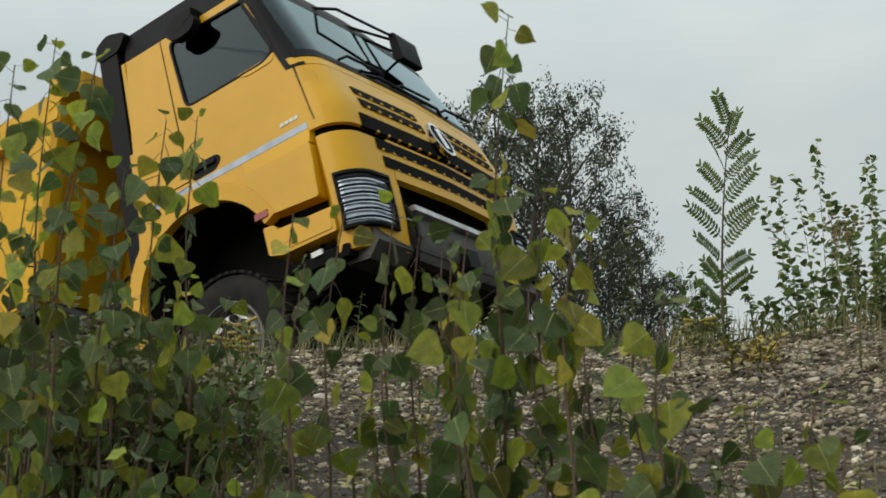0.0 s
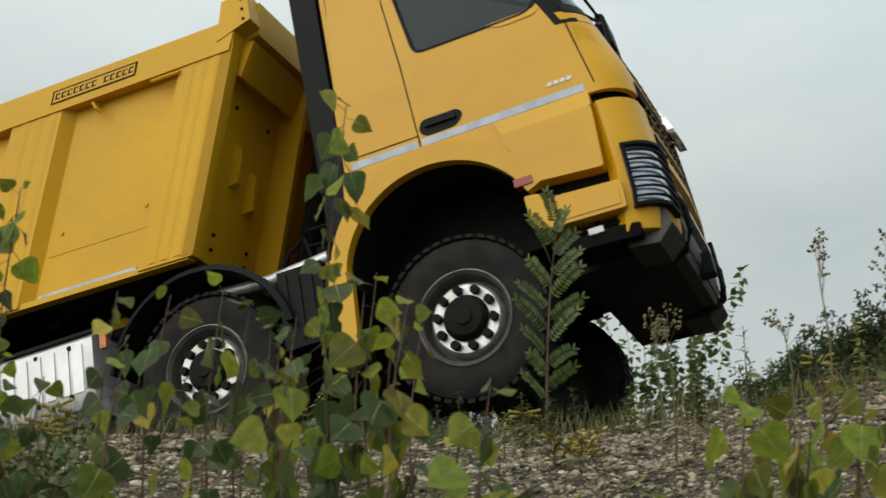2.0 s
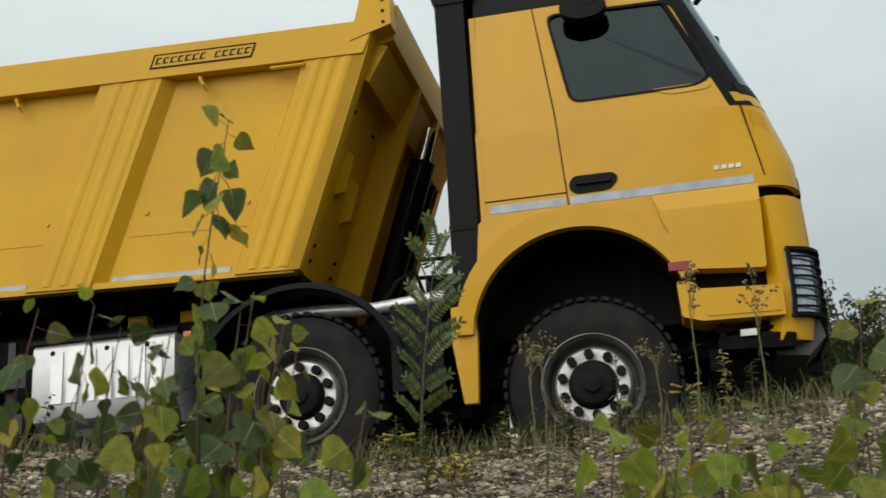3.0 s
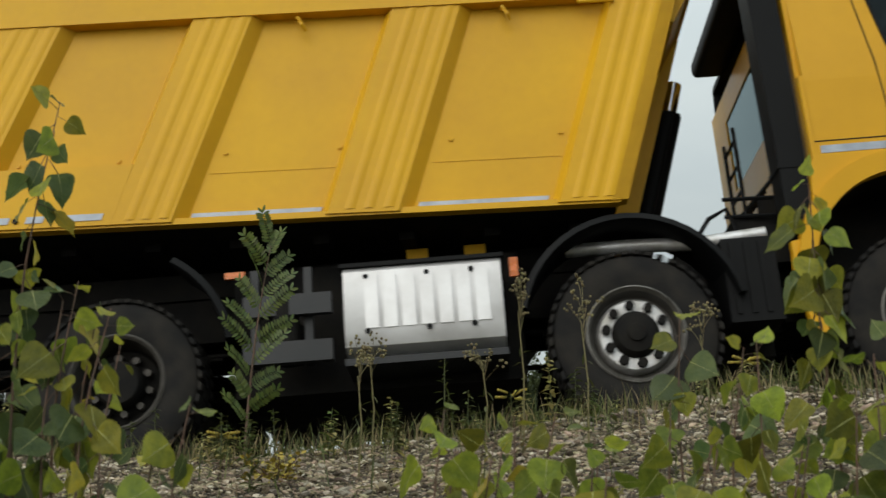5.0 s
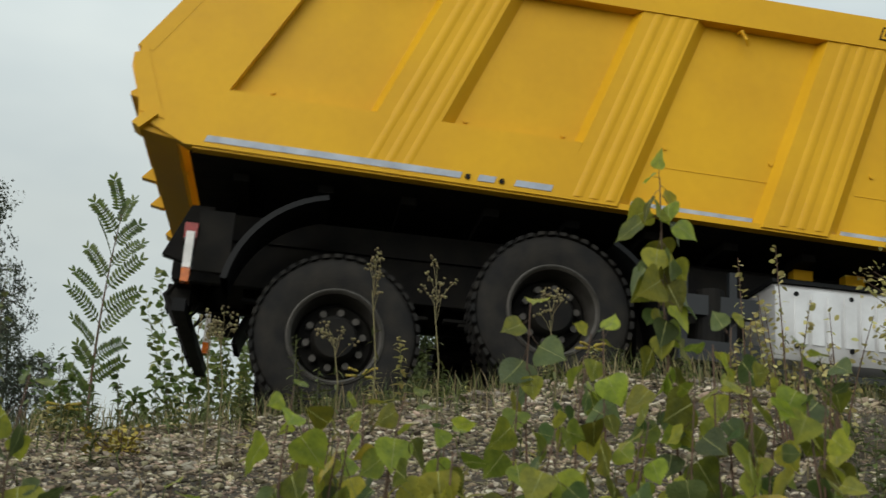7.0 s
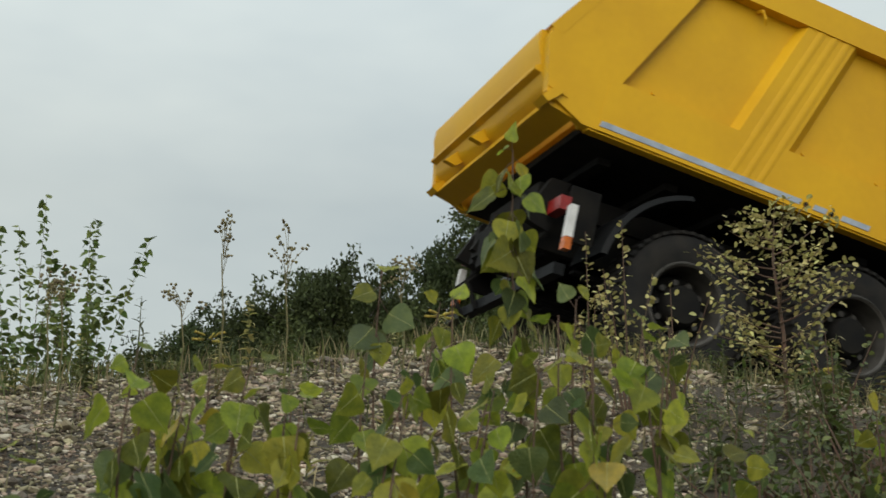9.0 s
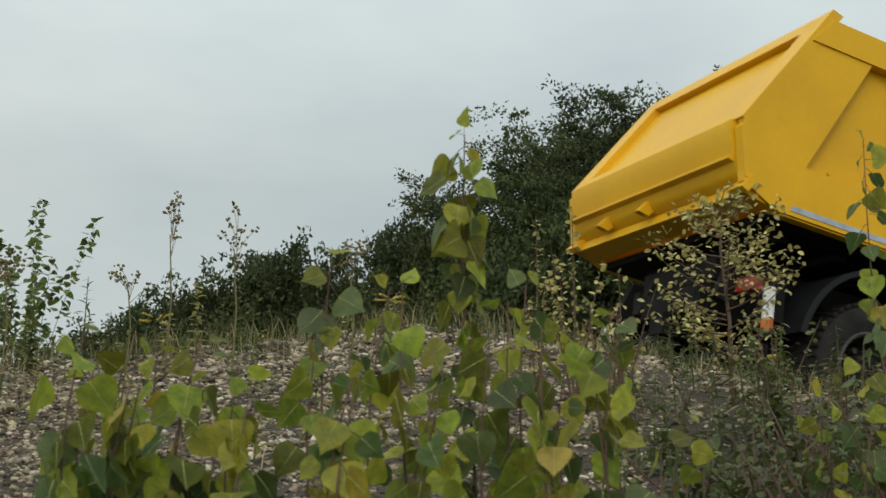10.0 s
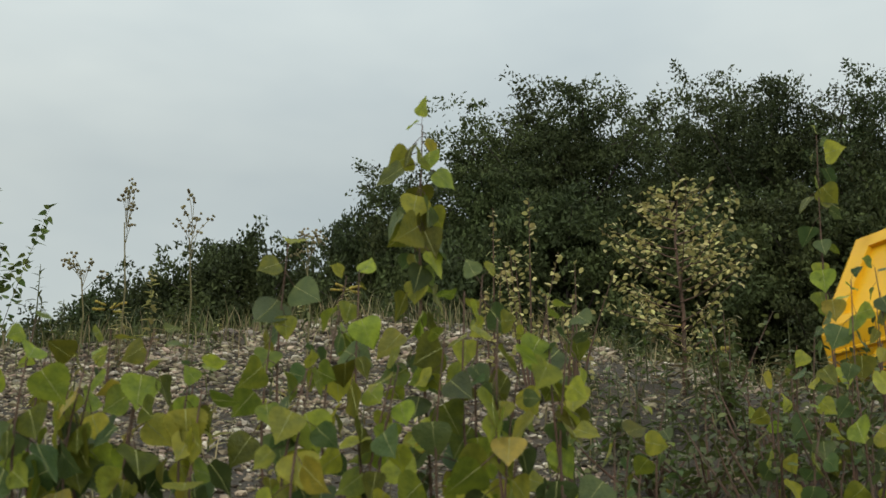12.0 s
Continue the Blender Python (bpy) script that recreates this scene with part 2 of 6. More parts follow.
TRACK_Z = [(-12, -1.0), (-8, -0.76), (-6.6, -0.51), (-5.2, -0.12), (-3.8, 0.42), (-2.4, 0.95), (-1, 1.25), (0.4, 1.45), (2.5, 1.46), (3.9, 1.6), (5.3, 1.84), (6.7, 1.70), (8.1, 1.49), (9.5, 1.12), (10.9, 0.85), (12.3, 0.72), (14.4, 0.6), (18, 0.63), (30, 0.6)]


def ground_z(x, y):
    v = (spline(x, CREST) - y) * 0.9
    top = spline(x, CREST_Z)
    far = math.hypot(x, y)
    if v >= 0:
        z = top - 0.30 * min(v, 2.5) - 0.2 * max(min(v, 8) - 2.5, 0)
        z -= 0.02 * smooth_step(0, 0.3, v)
    else:
        z = top + (spline(x, TRACK_Z) - 0.02 - top) * smooth_step(0.15, 0.95, -v) - 0.09 * max(-v - 4.2, 0)
        z = max(z, -2.2)
    near = smooth_step(40, 20, far)
    rough = noise.noise((x * 0.9, y * 0.9, 3.0)) * 0.06 + noise.noise((x * 3.1, y * 3.1, 7.0)) * 0.025
    return z + rough * near * (0.5 if -3.3 < v < 0.4 else 1.0)


def ground_lines(lo, hi, step, reach):
    mid = list(np.arange(lo, hi + 1e-6, step))
    out_, d = [], step
    while d < reach:
        d *= 1.45
        out_.append(d)
    return [lo - d for d in out_[::-1]] + mid + [hi + d for d in out_]


def make_ground():
    xs, ys = ground_lines(-9, 16, 0.13, 900), ground_lines(-2, 13, 0.13, 900)
    verts = [(x, y, ground_z(x, y)) for y in ys for x in xs]
    w = len(xs)
    faces = [(j * w + i, j * w + i + 1, (j + 1) * w + i + 1, (j + 1) * w + i) for j in range(len(ys) - 1) for i in range(w - 1)]
    data = bpy.data.meshes.new("ground")
    data.from_pydata(verts, [], faces)
    data.materials.append(GROUND)
    data.shade_smooth()
    return tagged(new("ground", data), "grey-brown gravel bank with a rutted track on top", "ground", kind="structure")


ground = make_ground()

# ---- dump truck: x ahead, y left, z up, on the ground under the first axle ----
truck = tagged(new("dump_truck"), "yellow four-axle dump truck with tipping body, dusty tyres", "truck")
AXLES = (0.07, -1.70, -4.85, -6.2)


def half_width(z):
    return spline(z, [(0.4, 1.21), (1.0, 1.24), (1.5, 1.25), (2.15, 1.25), (2.93, 1.185), (3.2, 1.14)])


def front_x(z):
    return spline(z, [(0.45, 1.38), (0.8, 1.45), (1.1, 1.45), (1.5, 1.435), (1.72, 1.425), (2.06, 1.31), (2.93, 0.95), (3.1, 0.86), (3.2, 0.72)])


def section(z, back=-0.47, grow=0.0):
    """A level cut of the cab: right side, rounded corner, bowed front, and back along the left."""
    w, xf, r = half_width(z) + grow, front_x(z) + grow, 0.24
    right = [(back, -w), (0.1, -w), (0.55, -w), (xf - 0.27, -w)]
    for k in range(1, 8):
        a = math.pi / 2 * k / 7
        right.append((xf - 0.27 + 0.225 * math.sin(a), -w + r * (1 - math.cos(a))))
    right += [(xf - 0.037, -0.7 * w), (xf - 0.03, -0.6 * w), (xf - 0.012, -0.3 * w), (xf, 0)]
    return right + [(x, -y) for x, y in right[-2::-1]]


def shell(levels, first, last, grow=0.0, thick=0.03):
    """A curved panel of the cab between two points of its cuts, with a thickness."""
    bm = bmesh.new()
    outer = [[bm.verts.new((x, y, z)) for x, y in section(z, grow=grow)[first:last + 1]] for z in levels]
    inner = [[bm.verts.new((x, y, z)) for x, y in section(z, grow=grow - thick)[first:last + 1]] for z in levels]
    n = last - first
    for j in range(len(levels) - 1):
        for i in range(n):
            bm.faces.new((outer[j][i], outer[j][i + 1], outer[j + 1][i + 1], outer[j + 1][i]))
            bm.faces.new((inner[j][i + 1], inner[j][i], inner[j + 1][i], inner[j + 1][i + 1]))
    for i in range(n):
        bm.faces.new((outer[0][i + 1], outer[0][i], inner[0][i], inner[0][i + 1]))
        bm.faces.new((outer[-1][i], outer[-1][i + 1], inner[-1][i + 1], inner[-1][i]))
    for j in range(len(levels) - 1):
        bm.faces.new((outer[j][0], outer[j + 1][0], inner[j + 1][0], inner[j][0]))
        bm.faces.new((outer[j + 1][-1], outer[j][-1], inner[j][-1], inner[j + 1][-1]))
    return bm


LAST = len(section(2.0)) - 1


def rounded(outline, r=0.05, seg=4):
    out_ = []
    n = len(outline)
    for i in range(n):
        p, a, b = Vector(outline[i]), Vector(outline[i - 1]), Vector(outline[(i + 1) % n])
        p0, p1 = p + (a - p).normalized() * r, p + (b - p).normalized() * r
        for k in range(seg + 1):
            t = k / seg
            q = p0.lerp(p, t).lerp(p.lerp(p1, t), t)
            out_.append((q.x, q.y))
    return out_


WINDOW = [(0.10, 2.215), (0.90, 2.215), (0.975, 2.29), (0.78, 2.85), (-0.01, 2.87)]


def window_ring(side):
    """The upper side of the cab: a flat panel with the window's hole through it."""
    hole = rounded(WINDOW, 0.075)
    zt, zb = 2.93, 2.06
    edge = [(-0.47, zb), (front_x(zb) - 0.27, zb), (front_x(zt) - 0.27, zt), (-0.47, zt)]
    cx, cz = 0.45, 2.53
    bm = bmesh.new()

    def cast(px, pz):
        best = None
        for i in range(4):
            (ax, az), (bx, bz) = edge[i], edge[(i + 1) % 4]
            dx, dz, ex, ez = px - cx, pz - cz, bx - ax, bz - az
            det = dx * -ez + dz * ex
            if abs(det) < 1e-9:
                continue
            t = ((ax - cx) * -ez + (az - cz) * ex) / det
            s = (dx * (az - cz) - dz * (ax - cx)) / det
            if t > 0 and -1e-6 <= s <= 1 + 1e-6 and (best is None or t < best):
                best = t
        return cx + (px - cx) * best, cz + (pz - cz) * best

    spokes = [(math.atan2(z - cz, x - cx), (x, z), cast(x, z)) for x, z in hole]
    for x, z in edge:
        a = math.atan2(z - cz, x - cx)
        h = min(hole, key=lambda q: abs(math.atan2(math.sin(math.atan2(q[1] - cz, q[0] - cx) - a), math.cos(math.atan2(q[1] - cz, q[0] - cx) - a))))
        spokes.append((a, h, (x, z)))
    spokes.sort(key=lambda q: q[0])
    layers = []
    for inset in (0.0, 0.035):
        inner = [bm.verts.new((h[0], side * (half_width(h[1]) - inset), h[1])) for _, h, _ in spokes]
        outer = [bm.verts.new((o[0], side * (half_width(o[1]) - inset), o[1])) for _, _, o in spokes]
        layers.append((inner, outer))
        for i in range(len(spokes)):
            j = (i + 1) % len(spokes)
            bm.faces.new((inner[i], inner[j], outer[j], outer[i]))
    for which in (0, 1):
        a, b = layers[0][which], layers[1][which]
        for i in range(len(spokes)):
            j = (i + 1) % len(spokes)
            bm.faces.new((a[i], a[j], b[j], b[i]))
    bmesh.ops.remove_doubles(bm, verts=bm.verts[:], dist=1e-5)
    return bm


def ring_strip(outline, y0, y1, wide):
    """A frame of some width along an outline in x and z."""
    bm = bmesh.new()
    c = Vector((sum(p[0] for p in outline) / len(outline), sum(p[1] for p in outline) / len(outline)))
    inn = []
    for p in outline:
        d = (c - Vector(p))
        inn.append(Vector(p) + d.normalized() * wide)
    rows = [[bm.verts.new((p[0], y(p[0], p[1]), p[1])) for p in pts] for pts, y in ((outline, y0), (inn, y0), (inn, y1), (outline, y1))]
    for a in range(4):
        A, B = rows[a], rows[(a + 1) % 4]
        for i in range(len(outline)):
            j = (i + 1) % len(outline)
            bm.faces.new((A[i], A[j], B[j], B[i]))
    return bm


def make_cab():
    levels = [1.535, 1.62, 1.7, 1.8, 1.92, 2.06]
    cab = part("cab", shell(levels, 0, LAST), YELLOW, truck, "glossy yellow painted driver's cab", True)
    for side in (-1, 1):
        part("cab_side", window_ring(side), YELLOW, cab, smooth=True)
        pane = rounded(WINDOW, 0.075)
        glass = part("side_window", ring_glass(pane, side), GLASS, cab, "grey tinted side window")
        glass.visible_shadow = False
        hw = lambda x, z: side * (half_width(z) + 0.006)
        hi = lambda x, z: side * (half_width(z) - 0.02)
        part("window_seal", ring_strip(pane, hw, hi, 0.022), BLACK, cab)
        # lower outer corner of the window: raised yellow lip
        bm = bmesh.new()
        lip = rounded([(0.60, 2.235), (0.70, 2.185), (0.93, 2.19), (0.965, 2.225), (0.95, 2.26), (0.9, 2.235)], 0.02, 2)
        prism(bm, lip, lambda x, z: side * (half_width(z) - 0.01), lambda x, z: side * (half_width(z) + 0.005))
        part("window_lip", bm, YELLOW, cab)
        # door joints as thin dark gaps
        for a, b in (((-0.09, 2.93), (0.0, 2.15)), ((0.0, 2.15), (0.035, 1.56)), ((1.10, 2.08), (1.185, 1.60))):
            bm = bmesh.new()
            prism(bm, [(a[0] - 0.004, a[1]), (a[0] + 0.004, a[1]), (b[0] + 0.004, b[1]), (b[0] - 0.004, b[1])], lambda x, z: side * (half_width(z) - 0.01), lambda x, z: side * (half_width(z) + 0.0025))
            part("door_joint", bm, BLACK, cab)
        bm = bmesh.new()
        prism(bm, [(-0.47, 1.635), (0.03, 1.635), (0.03, 1.643), (-0.47, 1.643)], lambda x, z: side * (half_width(z) - 0.01), lambda x, z: side * (half_width(z) + 0.0025))
        part("door_joint", bm, BLACK, cab)
        # door handle in its dark recess
        bm = bmesh.new()
        prism(bm, rounded([(0.04, 1.665), (0.08, 1.59+0.03), (0.29, 1.625), (0.35, 1.69), (0.32, 1.735), (0.07, 1.735)], 0.03, 3), lambda x, z: side * (half_width(z) - 0.02), lambda x, z: side * (half_width(z) + 0.006))
        recess = part("handle_recess", bm, BLACK, cab, smooth=True)
        part("door_handle", soften(box_bm(0.09, 0.30, side * 1.252, side * 1.275, 1.675, 1.71), 0.008), BLACK, recess)
        # reflective stripe along the sill, in two lengths
        for x0, x1 in ((-0.44, 0.02), (0.05, 1.12)):
            bm = bmesh.new()
            prism(bm, [(x0, 1.558), (x1, 1.558), (x1, 1.608), (x0, 1.608)], lambda x, z: side * (half_width(z) - 0.004), lambda x, z: side * (half_width(z) + 0.004))
            part("reflective_stripe", bm, TAPE, cab, "silver-grey reflective tape")
        # raised type badge, unreadable: plain bars
        bm = bmesh.new()
        for k in range(4):
            prism(bm, [(0.90 + 0.042 * k, 1.665), (0.93 + 0.042 * k, 1.665), (0.938 + 0.042 * k, 1.69), (0.908 + 0.042 * k, 1.69)], side * 1.249, side * 1.256)
        part("type_badge", bm, WHITE, cab)
        # vertical crease panel ahead of the door
        bm = bmesh.new()
        prism(bm, rounded([(1.15, 2.04), (1.235, 1.98), (1.29, 1.62), (1.17, 1.60)], 0.02, 2), lambda x, z: side * 1.0, lambda x, z: side * (1.243 - (x - 1.15) * 0.5))
        part("corner_vane", soften(bm, 0.012), YELLOW, cab, smooth=True)
    # windscreen, black surround and roof
    screen = part("windscreen", shell([2.21, 2.3, 2.5, 2.7, 2.88], 6, LAST - 6, 0.004, 0.008), GLASS, cab, "sloping dark windscreen", True)
    screen.visible_shadow = False
    part("screen_base", shell([2.14, 2.17, 2.215], 5, LAST - 5, 0.006), BLACK, cab, "black band under the windscreen", True)
    part("hood_panel", shell([2.062, 2.10, 2.15], 4, LAST - 4, 0.002), YELLOW, cab, smooth=True)
    part("screen_top", shell([2.88, 2.97], 3, LAST - 3, 0.006), BLACK, cab, smooth=True)
    for a, b in ((3, 6), (LAST - 6, LAST - 3)):
        part("screen_pillar", shell([2.06, 2.3, 2.5, 2.7, 2.93], a, b, 0.003), BLACK, cab, "black windscreen pillar", True)
    roof = shell([2.932, 3.0, 3.1, 3.18], 0, LAST, 0.0)
    part("roof_fairing", roof, BLACK, cab, "black roof fairing", True)
    part("roof_panel", block(-0.47, 0.62, -1.12, 1.12, 3.15, 3.19, 0.015), BLACK, cab)
    # rear wall with its window, floor, seats
    for y0, y1, z0, z1 in ((-1.25, 1.25, 1.5, 2.098), (-1.2, -0.752, 2.1, 2.92), (0.752, 1.2, 2.1, 2.92), (-0.75, 0.75, 2.7, 2.92)):
        part("rear_wall", block(-0.5, -0.465, y0, y1, z0, z1, 0.004), YELLOW, cab)
    rear = part("rear_window", block(-0.49, -0.482, -0.75, 0.75, 2.1, 2.7, 0), GLASS, cab)
    rear.visible_shadow = False
    part("floor_pan", block(-0.46, 1.15, -1.15, 1.15, 1.48, 1.56, 0.01), FRAME, cab)
    for y in (-0.68, 0.68):
        bm = bmesh.new()
        slab(bm, 0.0, 0.5, y - 0.24, y + 0.24, 1.9, 2.05)
        prism(bm, [(-0.12, 2.0), (0.02, 2.0), (-0.05, 2.55), (-0.15, 2.55)], y - 0.23, y + 0.23)
        prism(bm, [(-0.1, 2.57), (0.0, 2.57), (-0.02, 2.76), (-0.1, 2.76)], y - 0.14, y + 0.14)
        part("driver_seat", soften(bm, 0.03), BLACK, cab, smooth=True)
    part("dashboard", soften(prism_bm([(0.75, 1.95), (1.15, 1.95), (1.12, 2.16), (0.85, 2.14)], -1.1, 1.1), 0.03), BLACK, cab)
    bm = bmesh.new()
    for y in (-0.85, -0.15, 0.5):
        tube(bm, [(front_x(2.2) - 0.01, y, 2.20), (front_x(2.26) + 0.03, y + 0.1, 2.26), (front_x(2.36) + 0.02, y + 0.62, 2.34)], 0.012, 6)
    part("wiper", bm, BLACK, cab)
    bm = bmesh.new()
    tube(bm, [(1.12, -0.95, 2.17), (1.275, -0.4, 2.19), (1.285, 0.4, 2.19), (1.12, 0.95, 2.17)], 0.014, 6)
    for y in (-0.6, -0.2, 0.2, 0.6):
        tube(bm, [(1.27, y, 2.19), (1.17, y, 2.17)], 0.012, 6)
    part("grab_rail", bm, BLACK, cab, "black grab rail under the windscreen")
    return cab


def box_bm(x0, x1, y0, y1, z0, z1):
    bm = bmesh.new()
    slab(bm, x0, x1, min(y0, y1), max(y0, y1), z0, z1)
    return bm


def prism_bm(outline, y0, y1):
    bm = bmesh.new()
    prism(bm, outline, y0, y1)
    return bm


def ring_glass(outline, side):
    return prism_bm(outline, lambda x, z: side * (half_width(z) - 0.016), lambda x, z: side * (half_width(z) - 0.010))


def make_front():
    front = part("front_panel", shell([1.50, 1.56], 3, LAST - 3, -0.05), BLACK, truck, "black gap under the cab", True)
    # grille: yellow panel with rows of dark slots, each with short vanes along its lower lip
    pan = part("grille", shell([1.17, 1.30, 1.42, 1.49], 12, LAST - 12, 0.004, 0.06), YELLOW, truck, "yellow grille panel with rows of dark slots", True)
    part("grille_backing", soften(prism_bm([(1.10, 0.98), (1.29, 0.98), (1.28, 1.45), (1.22, 1.84), (1.08, 1.84)], -0.74, 0.74), 0.02), BLACK, pan)

    def skin(y, z, grow):
        pts = section(z, grow=grow)
        for (xa, ya), (xb, yb) in zip(pts, pts[1:]):
            if ya <= y <= yb and yb > ya:
                return xa + (xb - xa) * (y - ya) / (yb - ya)

    def strip(y0, y1, zs, grow=0.008, thick=0.03, n=14):
        bm = bmesh.new()
        ys = np.linspace(y0, y1, n)
        grid = [[bm.verts.new((skin(y, z, grow) - dx, y, z)) for y in ys] for z, dx in ((zs[0], thick), (zs[0], 0), (zs[1], 0), (zs[1], thick))]
        for A, B in zip(grid, grid[1:]):
            for i in range(n - 1):
                bm.faces.new((A[i], A[i + 1], B[i + 1], B[i]))
        for i in (0, n - 1):
            bm.faces.new([r[i] for r in grid])
        return bm

    for z, h, w0, w1 in ((1.87, 0.066, 0.17, 0.93), (1.755, 0.078, 0.16, 0.92), (1.585, 0.115, 0.0, 0.99), (1.425, 0.086, 0.0, 0.88), (1.29, 0.086, 0.0, 0.84)):
        for side in (-1, 1):
            y0, y1 = sorted((side * w0, side * w1))
            slot = part("intake_slot", strip(y0, y1, (z - h / 2, z + h / 2)), MATT_BLACK, pan, "dark intake slot")
            for y in np.arange(w0 + 0.07, w1 - 0.05, 0.125):
                y *= side
                zb = z - h / 2
                x = skin(y, zb, 0.008)
                part("vane", prism_bm([(x - 0.02, zb - 0.004), (x + 0.004, zb - 0.004), (x + 0.001, zb + 0.014), (x - 0.02, zb + 0.02)], y - 0.011, y + 0.011), YELLOW, slot)
    # emblem: dark oval plate in a bright rim with a bright bar, as plain shapes
    n = 32
    for name_, r0, r1, x0, x1, mat, lab in (("emblem_rim", 0.86, 1.0, 1.42, 1.465, CHROME, "bright emblem rim"), ("emblem_plate", 0.0, 0.87, 1.42, 1.458, MATT_BLACK, "dark oval emblem plate")):
        bm = bmesh.new()
        for k in range(n):
            quad = []
            for a, r in ((k, r0), (k + 1, r0), (k + 1, r1), (k, r1)):
                a *= math.tau / n
                quad.append((0.125 * r * math.cos(a), 0.165 * r * math.sin(a)))
            if r0 == 0:
                quad = quad[1:]
            lo = [bm.verts.new((x0 - 0.33 * z, y, 1.70 + z)) for y, z in quad]
            hi = [bm.verts.new((x1 - 0.33 * z, y, 1.70 + z)) for y, z in quad]
            bm.faces.new(hi)
            for i in range(len(quad)):
                j = (i + 1) % len(quad)
                bm.faces.new((lo[i], lo[j], hi[j], hi[i]))
        part(name_, bm, mat, pan, lab)
    bm = bmesh.new()
    prism(bm, [(1.42, 1.60), (1.50, 1.60), (1.44, 1.80), (1.39, 1.80)], -0.03, 0.03)
    part("emblem_bar", soften(bm, 0.01), CHROME, pan)
    for side in (-1, 1):
        # headlight corner of the bumper
        lv = [0.62, 0.72, 0.9, 1.1, 1.3, 1.42, 1.47]
        ids = (3, 12) if side < 0 else (LAST - 12, LAST - 3)
        corner = part("bumper_corner", shell(lv, *ids, 0.0, 0.06), YELLOW, truck, "yellow bumper corner", True)
        inner = (4, 11) if side < 0 else (LAST - 11, LAST - 4)
        lamp = part("headlight", shell([0.76, 0.85, 1.0, 1.13], *inner, 0.008, 0.03), LAMP_GLASS, corner, "clear headlight behind a black bar guard", True)
        for z in np.linspace(0.80, 1.09, 6):
            part("guard_bar", shell([z - 0.005, z + 0.005], *inner, 0.035, 0.012), BLACK, lamp, smooth=True)
        for z0, z1 in ((0.745, 0.765), (1.125, 1.145)):
            part("guard_frame", shell([z0, z1], *inner, 0.036, 0.04), BLACK, lamp, smooth=True)
        for i in (inner[0], inner[1]):
            bm = bmesh.new()
            pts = [(*section(z, grow=0.02)[i], z) for z in (0.74, 0.85, 1.0, 1.15)]
            tube(bm, pts, 0.014, 8)
            part("guard_post", bm, BLACK, lamp)
        # side steps between wheel arch and bumper
        bm = bmesh.new()
        prism(bm, rounded([(0.70, 1.07), (1.12, 1.035), (1.135, 1.44), (0.55, 1.44), (0.58, 1.34), (0.67, 1.2)], 0.025, 3), side * 1.05, side * 1.288)
        prism(bm, [(0.52, 1.553), (0.56, 1.44), (1.135, 1.44), (1.135, 1.553)], side * 1.05, lambda x, z: side * (1.256 if z > 1.5 else 1.286))
        part("step_panel", soften(bm, 0.012), YELLOW, truck, "yellow access step panel", True)
        bm = bmesh.new()
        prism(bm, rounded([(0.62, 0.80), (0.73, 0.765), (1.19, 0.755), (1.19, 0.93), (0.73, 0.955), (0.70, 1.0), (0.61, 1.01)], 0.015, 2), side * 1.0, side * 1.27)
        part("step_tread", soften(bm, 0.012), YELLOW, truck, "yellow step bar ahead of the wheel", True)
        bm = bmesh.new()
        prism(bm, rounded([(0.76, 0.79), (1.165, 0.78), (1.165, 0.90), (0.76, 0.915)], 0.01, 2), side * 1.262, side * 1.276)
        part("tread_face", soften(bm, 0.006), YELLOW, truck)
        bm = bmesh.new()
        prism(bm, [(0.64, 0.80), (1.18, 0.78), (1.18, 1.2), (0.66, 1.16)], side * 0.9, side * 1.17)
        part("step_recess", bm, MATT_BLACK, truck)
        bm = bmesh.new()
        prism(bm, rounded([(0.80, 0.60), (1.22, 0.58), (1.24, 0.66), (1.05, 0.68), (0.80, 0.67)], 0.02, 2), side * 0.92, side * 1.22)
        part("lower_step", soften(bm, 0.01), MATT_BLACK, truck, "black lower step", True)
        part("fog_lamp", block(0.93, 1.02, min(side * 1.215, side * 1.235), max(side * 1.215, side * 1.235), 0.662, 0.70, 0.008), WHITE, truck)
        part("side_marker", block(0.575, 0.69, min(side * 1.22, side * 1.297), max(side * 1.22, side * 1.297), 1.07, 1.12, 0.015), RED, truck, "red-brown side marker lamp")
        # wheel arch: band of yellow round the first wheel
        bm = bmesh.new()
        n = 26
        pts = []
        for k in range(n + 1):
            a = radians(22 + 156 * k / n)
            wide = 0.10 + 0.03 * math.sin(a)
            pts.append((0.05 + 0.64 * math.cos(a), 0.80 + 0.61 * math.sin(a), 0.05 + (0.64 + wide) * math.cos(a), 0.80 + (0.61 + wide) * math.sin(a)))
        ins = [[bm.verts.new((a[0], side * y, a[1])) for a in pts] for y in (1.205, 1.285)]
        out_ = [[bm.verts.new((a[2], side * y, min(a[3], 1.565))) for a in pts] for y in (1.205, 1.292)]
        for i in range(n):
            bm.faces.new((ins[0][i], ins[0][i + 1], ins[1][i + 1], ins[1][i]))
            bm.faces.new((ins[1][i], ins[1][i + 1], out_[1][i + 1], out_[1][i]))
            bm.faces.new((out_[1][i], out_[1][i + 1], out_[0][i + 1], out_[0][i]))
            bm.faces.new((out_[0][i], out_[0][i + 1], ins[0][i + 1], ins[0][i]))
        for i in (0, n):
            bm.faces.new((ins[0][i], ins[1][i], out_[1][i], out_[0][i]))
        part("wheel_arch", soften(bm, 0.012, 2, 50), YELLOW, truck, "yellow wheel arch", True)
        bm = bmesh.new()
